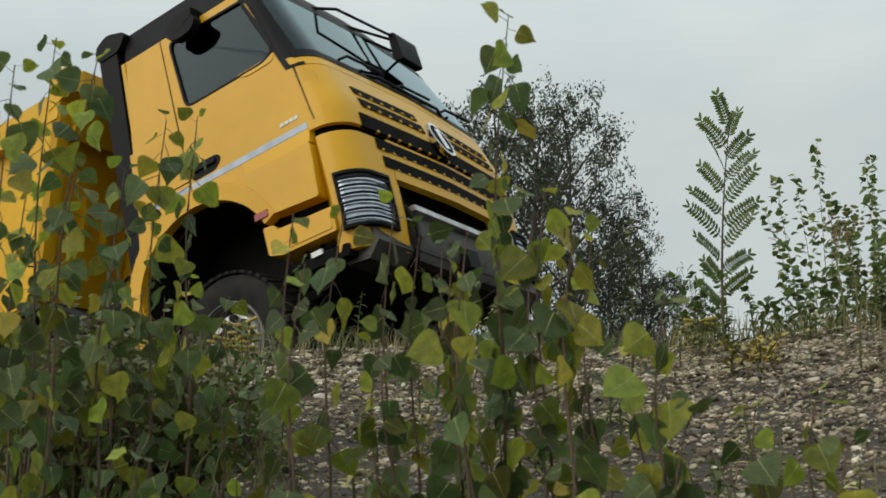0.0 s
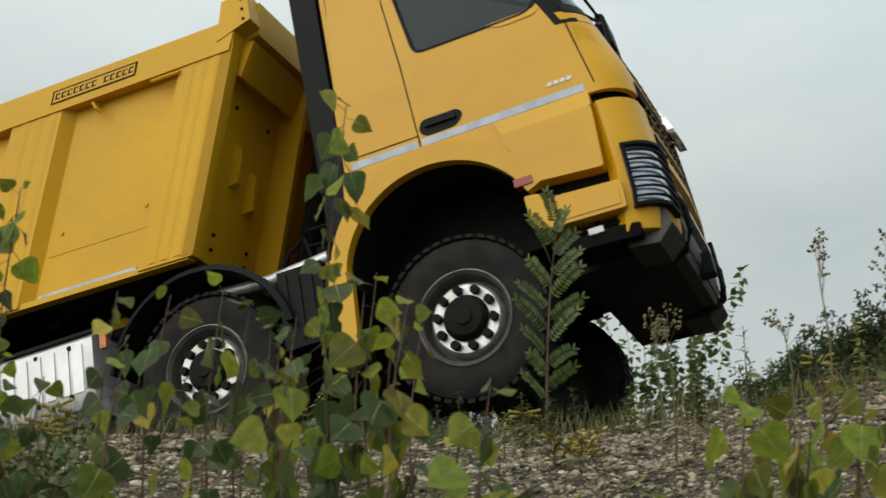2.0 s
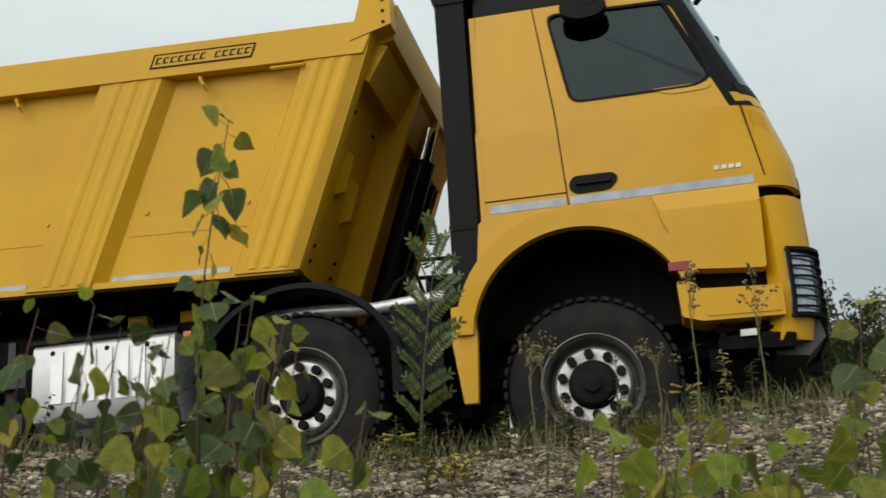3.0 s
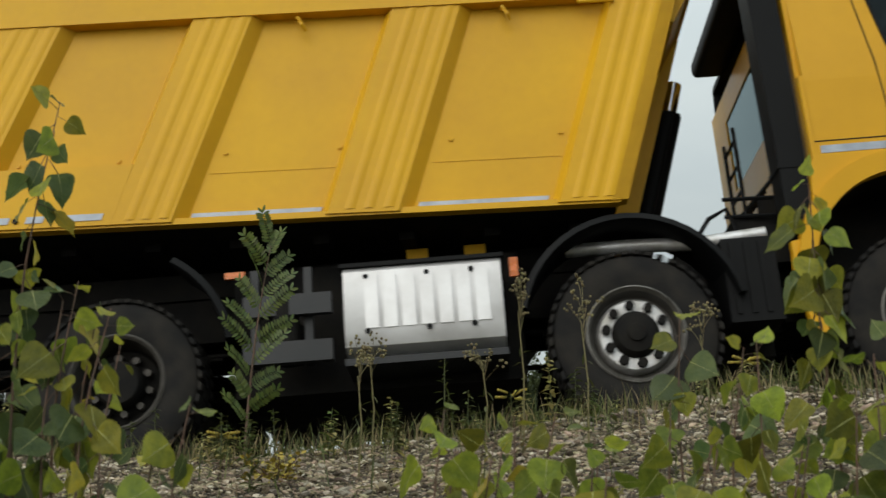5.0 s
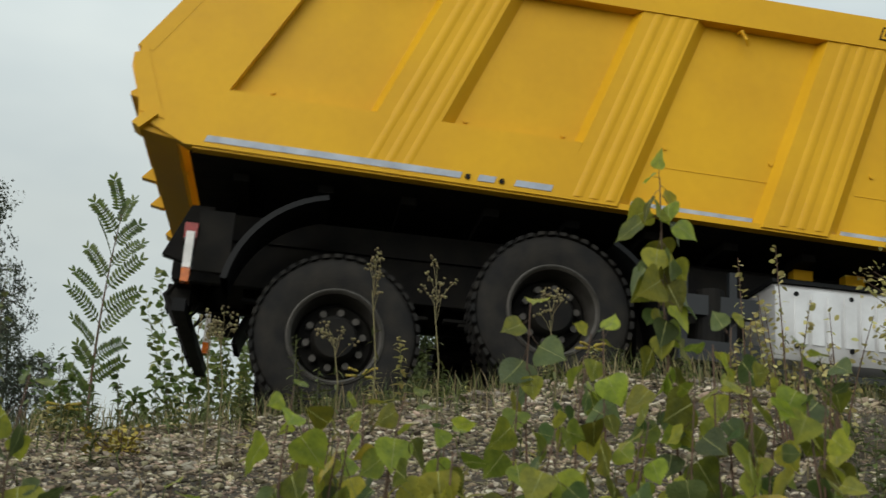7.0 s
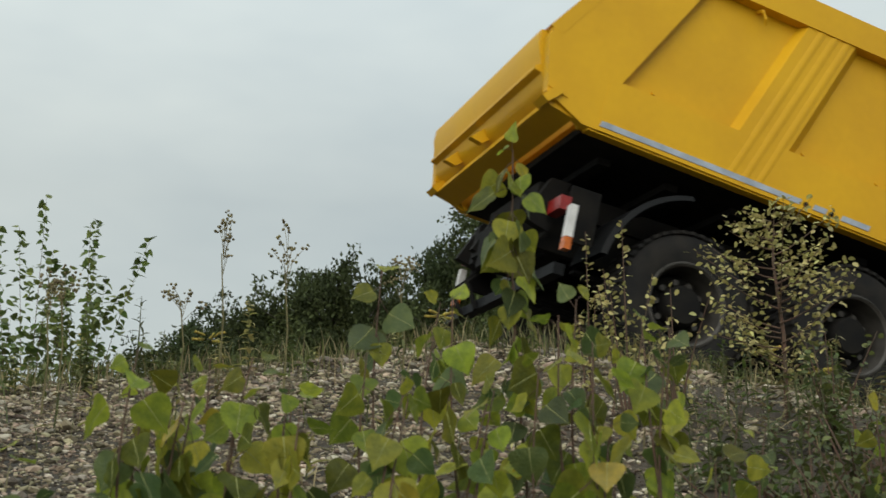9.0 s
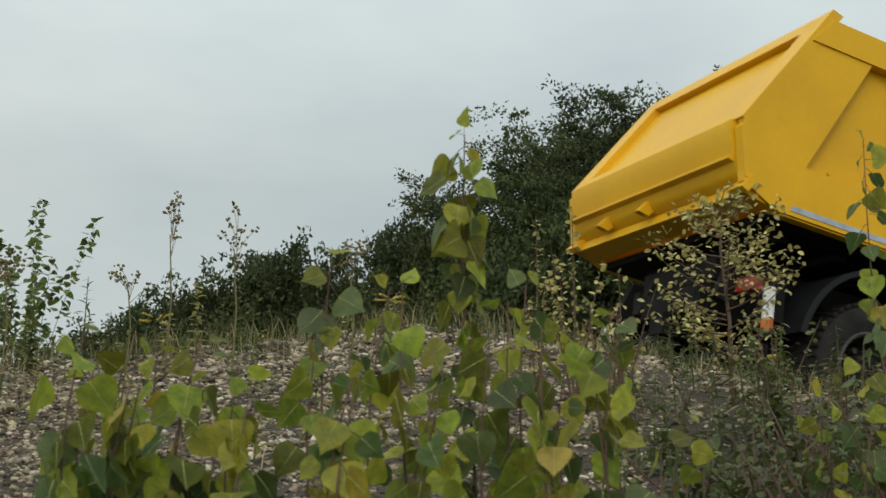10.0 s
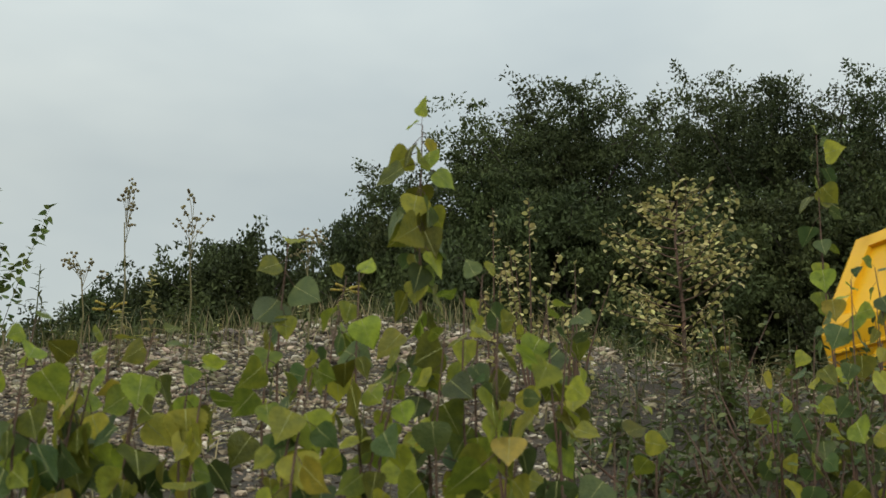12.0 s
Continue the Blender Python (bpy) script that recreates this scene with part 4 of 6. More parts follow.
def make_bin():
    body = part("tipping_body", prism_bm([(x, z + rise(x)) for x, z in ((-7.2, 1.41), (-1.75, 1.41), (-1.75, 1.48), (-7.2, 1.48))], -1.13, 1.13), BIN_YELLOW, truck, "yellow ribbed steel tipping body, lightly scratched")
    tail_x = lambda z: spline(z, [(1.36, -7.30), (1.50, -7.55), (1.97, -7.60), (3.10, -6.84)])
    for side in (-1, 1):
        out_, inn = side * 1.25, side * 1.17
        bm = bmesh.new()
        pts = [(-1.66, 1.36), (-1.66 + lean(3.0), 3.0), (tail_x(3.0) + 0.05, 3.0), (tail_x(1.97) + 0.06, 1.97), (-7.40, 1.5), (-7.24, 1.36)]
        prism(bm, [(x, z + rise(x)) for x, z in pts], side * 1.14, inn)
        wall = part("side_wall", bm, BIN_YELLOW, body, "recessed yellow side sheets between ribs")
        for x0, x1, sl in ((-2.10, -1.66, 1.0), (-3.54, -2.99, 1.0), (-4.90, -4.41, 1.1), (-6.27, -5.75, 1.25)):
            bm = bmesh.new()
            run = 0.085 if x1 < -1.7 else 0.0
            low_, high = [], []
            for xa, z in ((x0, 1.36), (x1, 1.36), (x1, 2.82), (x0, 2.82)):
                ahead = xa == x1
                xb = xa + sl * lean(z)
                low_.append(bm.verts.new((xb + (0.0 if ahead else -0.035), side * 1.165, z + rise(xb))))
                high.append(bm.verts.new((xb - (run if ahead else -0.02), out_, z + rise(xb))))
            bm.faces.new(high)
            bm.faces.new(low_[::-1])
            for i in range(4):
                j = (i + 1) % 4
                bm.faces.new((low_[i], low_[j], high[j], high[i]))
            rib = part("body_rib", soften(bm, 0.014), BIN_YELLOW, wall, smooth=True)
            for k in (0.28, 0.50, 0.72):
                bm = bmesh.new()
                xa = x0 + (x1 - x0) * k
                lines = []
                for dx, dy in ((-0.042, -0.002), (-0.026, 0.0025), (-0.009, 0.006), (0.009, 0.006), (0.026, 0.0025), (0.042, -0.002)):
                    lines.append([bm.verts.new((xa + dx + sl * lean(z), out_ + side * dy, z + rise(xa + dx + sl * lean(z)))) for z in (1.385, 2.775)])
                for p, q in zip(lines, lines[1:]):
                    bm.faces.new((p[0], p[1], q[1], q[0]))
                for e in (0, 1):
                    bm.faces.new([p[e] for p in lines])
                part("rib_fold", bm, BIN_YELLOW, rib, smooth=True)
        # rear margin plate
        bm = bmesh.new()
        pts = [(-7.0, 1.36), (-7.02, 1.76), (-6.43, 2.85), (tail_x(2.85), 2.85), (tail_x(1.97), 1.97), (-7.55, 1.5), (-7.25, 1.36)]
        prism(bm, [(x, z + rise(x)) for x, z in pts], side * 1.18, side * 1.248)
        part("rear_margin", soften(bm, 0.012), BIN_YELLOW, wall, smooth=True)
        # lower flush plate at the rear, sill along the bottom
        bm = bmesh.new()
        bin_quad(bm, -7.15, -4.87, 1.36, 1.76, side * 1.18, side * 1.2515, 0.35, 1.0)
        part("lower_plate", soften(bm, 0.01), BIN_YELLOW, wall, smooth=True)
        bm = bmesh.new()
        bin_quad(bm, -7.2, -1.70, 1.345, 1.385, side * 1.152, side * 1.235, 0.2, 1)
        part("lower_edge", bm, BIN_YELLOW, wall)
        for x0, x1 in ((-7.14, -5.53), (-5.42, -5.31), (-5.18, -4.94), (-4.40, -3.58), (-2.97, -2.16)):
            bm = bmesh.new()
            deep = 1.2525 if x1 < -4.9 else 1.172
            bin_quad(bm, x0, x1, 1.392, 1.435, side * (deep - 0.01), side * (deep + 0.004), 1, 1)
            part("reflective_stripe", bm, TAPE, wall, "silver-grey reflective tape")
        # thin weld seams and plugs
        for x0, x1 in ((-4.40, -3.56), (-2.98, -2.14)):
            bm = bmesh.new()
            bin_quad(bm, x0 + 0.02, x1 - 0.0, 1.70, 1.706, side * 1.16, side * 1.1735)
            part("weld_seam", bm, BIN_YELLOW, wall)
        for x, z in ((-4.16, 1.84), (-3.43, 1.84), (-2.72, 1.855), (-2.02, 1.865), (-5.5, 1.82), (-4.85, 1.82), (-6.75, 1.82)):
            bm = bmesh.new()
            tube(bm, [(x, side * 1.165, z + rise(x)), (x, side * 1.182, z + rise(x))], 0.016, 8)
            part("drain_plug", bm, BIN_YELLOW, wall)
        for x in (-5.47, -5.25):
            bm = bmesh.new()
            tube(bm, [(x, side * 1.25, 1.41 + rise(x)), (x, side * 1.264, 1.41 + rise(x))], 0.018, 8)
            part("catch_hole", bm, BLACK, wall)
        # top rail
        bm = bmesh.new()
        pts = [(-1.66 + lean(2.78) - 0.02, 2.78), (-1.10, 3.01), (tail_x(3.01) + 0.03, 3.01), (tail_x(2.78), 2.78)]
        prism(bm, [(x, z + rise(x)) for x, z in pts], side * 1.10, side * 1.262)
        rail = part("top_rail", soften(bm, 0.015), BIN_YELLOW, body, "yellow top rail with a framed sign", True)
        bm = bmesh.new()
        bin_quad(bm, -2.66 - 0.52, -1.94 - 0.52, 2.85, 2.94, side * 1.255, side * 1.266)
        sign = part("sign_plate", bm, BIN_YELLOW, rail)
        bm = bmesh.new()
        for z0, z1 in ((2.845, 2.853), (2.937, 2.945)):
            bin_quad(bm, -3.18, -2.46, z0, z1, side * 1.26, side * 1.2685)
        for xa in (-3.18, -2.468):
            bin_quad(bm, xa, xa + 0.01, 2.845, 2.945, side * 1.26, side * 1.2685)
        part("sign_border", bm, BLACK, sign)
        for k in range(13):
            if k == 7:
                continue
            bm = bmesh.new()
            xa = -3.15 + 0.0525 * k
            bin_quad(bm, xa, xa + 0.037, 2.873, 2.881, side * 1.26, side * 1.2685)
            bin_quad(bm, xa, xa + 0.012, 2.881, 2.917, side * 1.26, side * 1.2685)
            bin_quad(bm, xa + 0.01 * (k % 3), xa + 0.037, 2.910, 2.918, side * 1.26, side * 1.2688)
            part("sign_bar", bm, BLACK, sign, "plain dark bars of lettering")
        # grab handle and hooks
        bm = bmesh.new()
        zz = lambda x: 2.74 + rise(x)
        tube(bm, [(-1.83, side * 1.19, zz(-1.83) + 0.06), (-1.82, side * 1.27, zz(-1.82)), (-1.60, side * 1.27, zz(-1.6)), (-1.58, side * 1.19, zz(-1.6) + 0.06)], 0.012, 6)
        part("grab_handle", bm, BIN_YELLOW, wall)
        for x in (-2.32, -6.05, -3.66):
            bm = bmesh.new()
            tube(bm, [(x, side * 1.19, 2.76 + rise(x)), (x, side * 1.26, 2.74 + rise(x)), (x + 0.03, side * 1.27, 2.68 + rise(x)), (x + 0.05, side * 1.24, 2.65 + rise(x))], 0.013, 6)
            part("sheet_hook", bm, BIN_YELLOW, wall)
        bm = bmesh.new()
        pts = [(-1.28, 2.86), (-1.0, 2.94), (-1.0, 3.16), (-1.2, 3.16)]
        prism(bm, pts, side * 1.12, side * 1.268)
        cornr = part("front_corner", soften(bm, 0.012), BIN_YELLOW, body, "yellow corner block with bolts", True)
        for z in (2.96, 3.04, 3.12):
            bm = bmesh.new()
            tube(bm, [(-1.05, side * 1.26, z), (-1.05, side * 1.275, z)], 0.012, 6)
            part("bolt", bm, BLACK, cornr)
    # front wall, leaning forward, with folded stiffeners and the rim over it
    bm = bmesh.new()
    prism(bm, [(-1.80, 1.36), (-1.74, 1.36), (-1.74 + lean(2.95), 2.95), (-1.80 + lean(2.95), 2.95)], -1.15, 1.15)
    fw = part("front_wall", bm, BIN_YELLOW, body, "yellow front wall of the tipping body")
    for y0, y1 in ((-1.25, -1.14), (-0.34, -0.28), (0.28, 0.34), (1.14, 1.25)):
        bm = bmesh.new()
        dx = 0.20 if abs(y0) < 1 else 0.08
        prism(bm, [(-1.76, 1.36), (-1.74 + dx, 1.36), (-1.74 + dx + lean(2.9), 2.9), (-1.76 + lean(2.9), 2.9)], y0, y1)
        part("stiffener", soften(bm, 0.012), BIN_YELLOW, fw, smooth=True)
    for y, z in ((-0.86, 2.12), (-0.62, 2.0)):
        bm = bmesh.new()
        x = -1.74 + lean(z)
        prism(bm, [(x - 0.07, z - 0.16), (x + 0.03, z - 0.15), (x + 0.10, z + 0.10), (x + 0.04, z + 0.16)], y - 0.02, y + 0.02)
        part("wall_bracket", soften(bm, 0.006), BIN_YELLOW, fw)
    for y in (-0.95, -0.5):
        for z in (1.5, 1.6, 2.5):
            bm = bmesh.new()
            x = -1.74 + lean(z)
            tube(bm, [(x - 0.01, y, z), (x + 0.016, y, z)], 0.014, 6)
            part("wall_bolt", bm, BLACK, fw)
    bm = bmesh.new()
    prism(bm, [(-1.30, 2.82), (-1.02, 2.90), (-0.98, 3.15), (-1.22, 3.15), (-1.24, 2.98)], -1.12, 1.12)
    part("front_rim", soften(bm, 0.015), BIN_YELLOW, body, smooth=True)
    bm = bmesh.new()
    prism(bm, [(-1.3, 2.7), (-1.2, 2.62), (-1.06, 2.86), (-1.2, 2.9)], -1.12, 1.12)
    part("front_gutter", soften(bm, 0.01), BIN_YELLOW, fw, smooth=True)
    # floor underside with cross ribs; the shade below is put into their dark colour
    part("floor_underside", prism_bm([(x, z + rise(x)) for x, z in ((-7.22, 1.342), (-1.72, 1.342), (-1.72, 1.40), (-7.22, 1.40))], -1.15, 1.15), FRAME, body, "underside of the body, its shade put into a near-black colour")
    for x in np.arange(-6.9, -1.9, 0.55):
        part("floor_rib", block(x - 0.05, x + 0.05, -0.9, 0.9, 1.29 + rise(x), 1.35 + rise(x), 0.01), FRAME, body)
    # tail gate: sloping upper sheet in a frame, ledge, upright lower sheet, lip with hooks
    r_ = rise(-7.4)
    up0, up1, low = (-7.60, 1.97 + r_), (-6.86, 3.08 + r_), (-7.55, 1.50 + r_)
    bm = bmesh.new()
    prism(bm, [(up0[0] + 0.10, up0[1]), (up1[0] + 0.10, up1[1]), (up1[0] + 0.05, up1[1]), (up0[0] + 0.05, up0[1])], -1.14, 1.14)
    gate = part("tail_gate", bm, BIN_YELLOW, body, "yellow tail gate with framed sloping sheet")
    for f0, f1, y0, y1 in ((0.0, 0.09, -1.14, 1.14), (0.86, 1.0, -1.14, 1.14), (0.0, 1.0, -1.25, -1.02), (0.0, 1.0, 1.02, 1.25)):
        bm = bmesh.new()
        a = (up0[0] + (up1[0] - up0[0]) * f0, up0[1] + (up1[1] - up0[1]) * f0)
        b = (up0[0] + (up1[0] - up0[0]) * f1, up0[1] + (up1[1] - up0[1]) * f1)
        prism(bm, [(a[0] - 0.02, a[1] + 0.01), (b[0] - 0.02, b[1] + 0.01), (b[0] + 0.08, b[1] - 0.02), (a[0] + 0.08, a[1] - 0.02)], y0, y1)
        part("gate_frame", soften(bm, 0.012), BIN_YELLOW, gate, smooth=True)
    bm = bmesh.new()
    prism(bm, [(low[0] + 0.02, low[1] + 0.06), (low[0] - 0.01, low[1] + 0.1), (up0[0] - 0.05, up0[1] - 0.10), (up0[0] - 0.05, up0[1]), (up0[0] + 0.1, up0[1] + 0.03), (low[0] + 0.12, low[1])], -1.16, 1.16)
    part("gate_lower_sheet", soften(bm, 0.015), BIN_YELLOW, gate, smooth=True)
    for z0, deep in ((0.19, 0.045), (0.33, 0.03)):
        bm = bmesh.new()
        x0 = low[0] - 0.03 - 0.05 * z0
        prism(bm, [(x0 + 0.04, low[1] + z0 - 0.035), (x0 - deep, low[1] + z0 - 0.01), (x0 - deep, low[1] + z0 + 0.012), (x0 + 0.03, low[1] + z0 + 0.06)], -1.15, 1.15)
        part("gate_fold", soften(bm, 0.008), BIN_YELLOW, gate, smooth=True)
    for side in (-1, 1):
        bm = bmesh.new()
        prism(bm, [(low[0], low[1] + 0.04), (up0[0] - 0.02, up0[1] - 0.06), (up0[0] + 0.04, up0[1] + 0.02), (low[0] + 0.16, low[1])], side * 1.17, side * 1.255)
        part("gate_cheek", soften(bm, 0.01), BIN_YELLOW, gate, smooth=True)
        bm = bmesh.new()
        prism(bm, [(low[0] - 0.03, low[1] - 0.05), (low[0] + 0.06, low[1] + 0.06), (low[0] + 0.12, low[1] + 0.02), (low[0] + 0.02, low[1] - 0.08)], side * 1.1, side * 1.275)
        part("gate_latch", soften(bm, 0.008), BIN_YELLOW, gate)
    bm = bmesh.new()
    prism(bm, [(-7.52, 1.43 + r_), (-7.48, 1.52 + r_), (-7.30, 1.43 + r_), (-7.31, 1.385 + r_)], -1.22, 1.22)
    part("gate_sill", soften(bm, 0.012), BIN_YELLOW, body, smooth=True)
    for y in (0.0, 0.62):
        bm = bmesh.new()
        prism(bm, [(-7.66, 1.52 + r_), (-7.54, 1.66 + r_), (-7.50, 1.56 + r_), (-7.56, 1.50 + r_)], y - 0.035, y + 0.035)
        part("gate_hook", soften(bm, 0.01), BIN_YELLOW, gate)


make_cab()
make_front()
make_chassis()
make_bin()
WHEELS = [(make_wheel(x, side, i > 1), x, side, i) for i, x in enumerate(AXLES) for side in (-1, 1)]


# ---- plants ----
rnd = random.Random(11)


def at(az, d):
    a = radians(az)
    return d * math.sin(a), d * math.cos(a)


def mesh_of(name, bm, mats, smooth=True):
    data = bpy.data.meshes.new(name)
    bm.to_mesh(data)
    bm.free()
    for m in mats:
        data.materials.append(m)
    if smooth:
        data.shade_smooth()
    return data


def leaf_bm(bm, m, length, width, fold=0.25, curl=0.25, kind="poplar", mat=0, wave=0.0, teeth=False):
    """A leaf blade from the stalk's end at the origin towards +x, folded along the midrib and curled, placed by m."""
    if kind == "poplar":
        coarse = [(0.0, 0.07), (0.0, 0.27), (0.05, 0.42), (0.14, 0.50), (0.26, 0.53), (0.38, 0.49), (0.50, 0.435), (0.60, 0.35), (0.70, 0.26), (0.78, 0.165), (0.88, 0.07), (1.0, 0.0)]
        half = coarse
        if teeth:
            half = [(0.0, 0.07), (0.0, 0.27)] + [(u + (0.008 if k % 2 else -0.008), spline(u, coarse) * (1.035 if k % 2 else 0.955)) for k, u in enumerate(np.linspace(0.05, 0.92, 21))] + [(1.0, 0.0)]
    else:
        half = [(0.0, 0.04), (0.2, 0.36), (0.5, 0.5), (0.8, 0.33), (1.0, 0.0)]
    mid, left, right = [], [], []
    for u, w in half:
        z = -curl * length * u * u
        mid.append(bm.verts.new(m @ Vector((u * length, 0, z))))
        for sgn, row in ((1, left), (-1, right)):
            row.append(bm.verts.new(m @ Vector((u * length, sgn * w * width, z + fold * w * width + wave * length * w * math.sin(8.5 * u + 1.7 * sgn + 40 * wave)))) if w else None)
    for row, turn in ((left, 1), (right, -1)):
        for i in range(len(half) - 1):
            ring = (mid[i], mid[i + 1], row[i + 1], row[i]) if row[i + 1] else (mid[i], mid[i + 1], row[i])
            f = bm.faces.new(ring[::turn])
            f.material_index = mat
            f.smooth = True


def poplar_leaf_mesh(i, mat):
    bm = bmesh.new()
    g = random.Random(i)
    stalk = 0.55
    tube(bm, [(0, 0, 0), (0.2, 0, 0.03), (stalk, 0, 0)], 0.016, 3)
    for f in bm.faces:
        f.material_index = 1
    m = pose(stalk, 0, 0, g.uniform(-15, 15), g.uniform(0, 35), g.uniform(-20, 20))
    curl = g.uniform(-0.1, 0.3)
    leaf_bm(bm, m, 1.0, g.uniform(0.88, 1.10), g.uniform(-0.02, 0.24), curl, wave=g.uniform(0.06, 0.15), teeth=True)
    # pale midrib, proud on both faces
    old = set(bm.faces)
    tube(bm, [m @ Vector((u, 0, -curl * u * u)) for u in (0.0, 0.25, 0.5, 0.75, 0.97)], [0.014, 0.012, 0.009, 0.006, 0.002], 4)
    for f in bm.faces:
        if f not in old:
            f.material_index = 2
    return mesh_of("leaf", bm, [mat, BARK, VEIN])


LEAVES = {m.name: [poplar_leaf_mesh(i, m) for i in range(12)] for m in (POPLAR, POPLAR_DARK, POPLAR_OLD)}


def poplar_sapling(az, d, top, size=0.075, label="", dark=0.3, old=0.04, gap=0.028):
    """A young shoot: a thin reddish stem with broad pointed leaves hanging all round it."""
    x, y = at(az, d)
    z0 = ground_z(x, y) - 0.02
    tall = max(top - z0 - 0.02, 0.2)
    bend, way = rnd.uniform(0.0, 0.09) * tall, rnd.uniform(0, math.tau)
    dx, dy = bend * math.cos(way), bend * math.sin(way)
    stem_at = lambda u: Vector((x + dx * (u * u - 1) + 0.012 * math.sin(7 * u), y + dy * (u * u - 1), z0 + tall * u))
    plant = tagged(new("poplar_sapling"), label or "slender young poplar shoot with broad green leaves on gravel", "sapling", group="poplar saplings on the bank")
    plant.location = stem_at(0)
    base = plant.location.copy()
    bm = bmesh.new()
    us = [k / 10 for k in range(11)]
    tube(bm, [stem_at(u) - base for u in us], [0.0042 * (1 - 0.7 * u) for u in us], 6)
    part("stem", bm, BARK, plant, "thin reddish-brown stem")
    n = max(int(tall * 1.15 / gap), 5)
    angle = rnd.uniform(0, math.tau)
    for k in range(n):
        u = 1 - 0.93 * ((k + rnd.uniform(0, 0.5)) / n) ** 1.15
        if k > 4 and rnd.random() < 0.16:
            continue
        angle += 2.4 + rnd.uniform(-0.5, 0.5)
        s = size * rnd.uniform(0.62, 1.12) * (0.55 + 0.45 * min(k / 3, 1))
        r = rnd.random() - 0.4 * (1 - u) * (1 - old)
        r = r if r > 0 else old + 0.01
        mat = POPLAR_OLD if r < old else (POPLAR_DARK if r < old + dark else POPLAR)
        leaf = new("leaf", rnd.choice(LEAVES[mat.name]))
        leaf.parent = plant
        droop = rnd.uniform(10, 80) if k > 1 else rnd.uniform(-60, 20)
        m = Matrix.Translation(stem_at(u) - base) @ Euler((rnd.uniform(-0.7, 0.7), radians(droop), angle)).to_matrix().to_4x4() @ Matrix.Rotation(rnd.uniform(-1.5, 1.5), 4, "X")
        leaf.matrix_basis = m @ Matrix.Diagonal((s, s, s, 1))
    return plant


SAPLINGS_A = [
    (40.9, 2.3, 1.46), (24.6, 2.2, 0.96), (28.1, 2.1, 0.99), (33.6, 2.2, 1.02), (37.8, 2.2, 1.13), (47.0, 2.1, 1.06), (34.3, 2.4, 1.24), (43.0, 2.2, 1.09),
    (44.6, 2.0, 1.00), (48.4, 2.4, 1.10), (26.1, 2.3, 1.02), (30.4, 2.0, 0.87), (39.8, 2.0, 0.92), (35.6, 1.9, 0.89), (23.3, 2.2, 0.95), (50.1, 2.1, 0.80),
    (37.2, 2.3, 1.14), (42.0, 2.1, 0.98), (43.9, 2.2, 1.12), (46.0, 2.3, 1.04), (48.0, 2.1, 0.98), (45.3, 2.0, 0.86)]
SAPLINGS_B = [
    (3.2, 2.4, 1.67), (-7.6, 2.3, 1.2), (-5.1, 2.3, 1.2), (-0.2, 2.6, 1.24), (6.5, 2.1, 1.16), (7.1, 2.3, 1.14), (10.5, 2.0, 0.98), (11.5, 2.0, 0.78),
    (-3.4, 2.2, 0.93), (1.8, 2.6, 0.99), (14.5, 2.3, 0.82), (17.3, 2.2, 0.83), (-2.6, 2.4, 1.24), (4.3, 2.3, 1.22), (18.4, 1.9, 0.72), (6.1, 1.9, 0.73),
    (9.0, 2.6, 1.0), (1.0, 2.1, 1.12), (2.4, 2.4, 1.3), (4.9, 2.3, 1.26), (-1.3, 2.4, 1.2), (0.3, 2.3, 1.15), (5.9, 2.3, 1.2)]
SAPLINGS_C = [
    (-19.3, 2.8, 1.72), (-20.1, 2.9, 1.36), (-17.3, 2.6, 1.61), (-13.9, 2.8, 1.54), (-15.7, 3.0, 1.47), (-12.4, 2.9, 1.59), (-17.9, 2.7, 1.37), (-21.1, 2.5, 1.53),
    (-10.5, 3.1, 1.17), (-12.4, 3.3, 1.25), (-19.4, 3.0, 1.21), (-16.0, 2.6, 1.15), (-14.5, 3.2, 1.2), (-21, 3.2, 1.3), (-18.5, 3.3, 1.25), (-22.5, 2.7, 1.5)]
SAPLINGS_D = [(60.4, 3.2, 1.70), (61.4, 2.8, 1.21), (58.0, 2.9, 1.02), (59.6, 3.0, 1.12), (62.5, 3.1, 1.3), (57.0, 3.3, 1.0)]
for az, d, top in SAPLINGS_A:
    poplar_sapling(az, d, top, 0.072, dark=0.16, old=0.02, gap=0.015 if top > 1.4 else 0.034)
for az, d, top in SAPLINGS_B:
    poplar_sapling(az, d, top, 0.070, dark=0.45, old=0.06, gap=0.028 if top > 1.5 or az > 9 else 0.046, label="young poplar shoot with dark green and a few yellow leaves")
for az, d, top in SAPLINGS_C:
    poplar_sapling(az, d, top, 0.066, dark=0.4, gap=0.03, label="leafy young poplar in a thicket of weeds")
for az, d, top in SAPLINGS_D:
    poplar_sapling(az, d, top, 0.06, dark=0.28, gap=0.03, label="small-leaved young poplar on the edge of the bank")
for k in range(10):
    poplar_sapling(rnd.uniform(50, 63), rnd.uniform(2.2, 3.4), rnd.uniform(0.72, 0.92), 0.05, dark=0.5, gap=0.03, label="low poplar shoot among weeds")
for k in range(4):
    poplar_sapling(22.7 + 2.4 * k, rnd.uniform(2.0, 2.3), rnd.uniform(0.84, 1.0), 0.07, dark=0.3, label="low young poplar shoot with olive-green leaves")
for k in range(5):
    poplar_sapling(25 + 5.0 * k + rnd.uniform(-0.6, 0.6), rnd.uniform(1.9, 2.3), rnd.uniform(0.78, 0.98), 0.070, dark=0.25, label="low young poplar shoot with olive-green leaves")
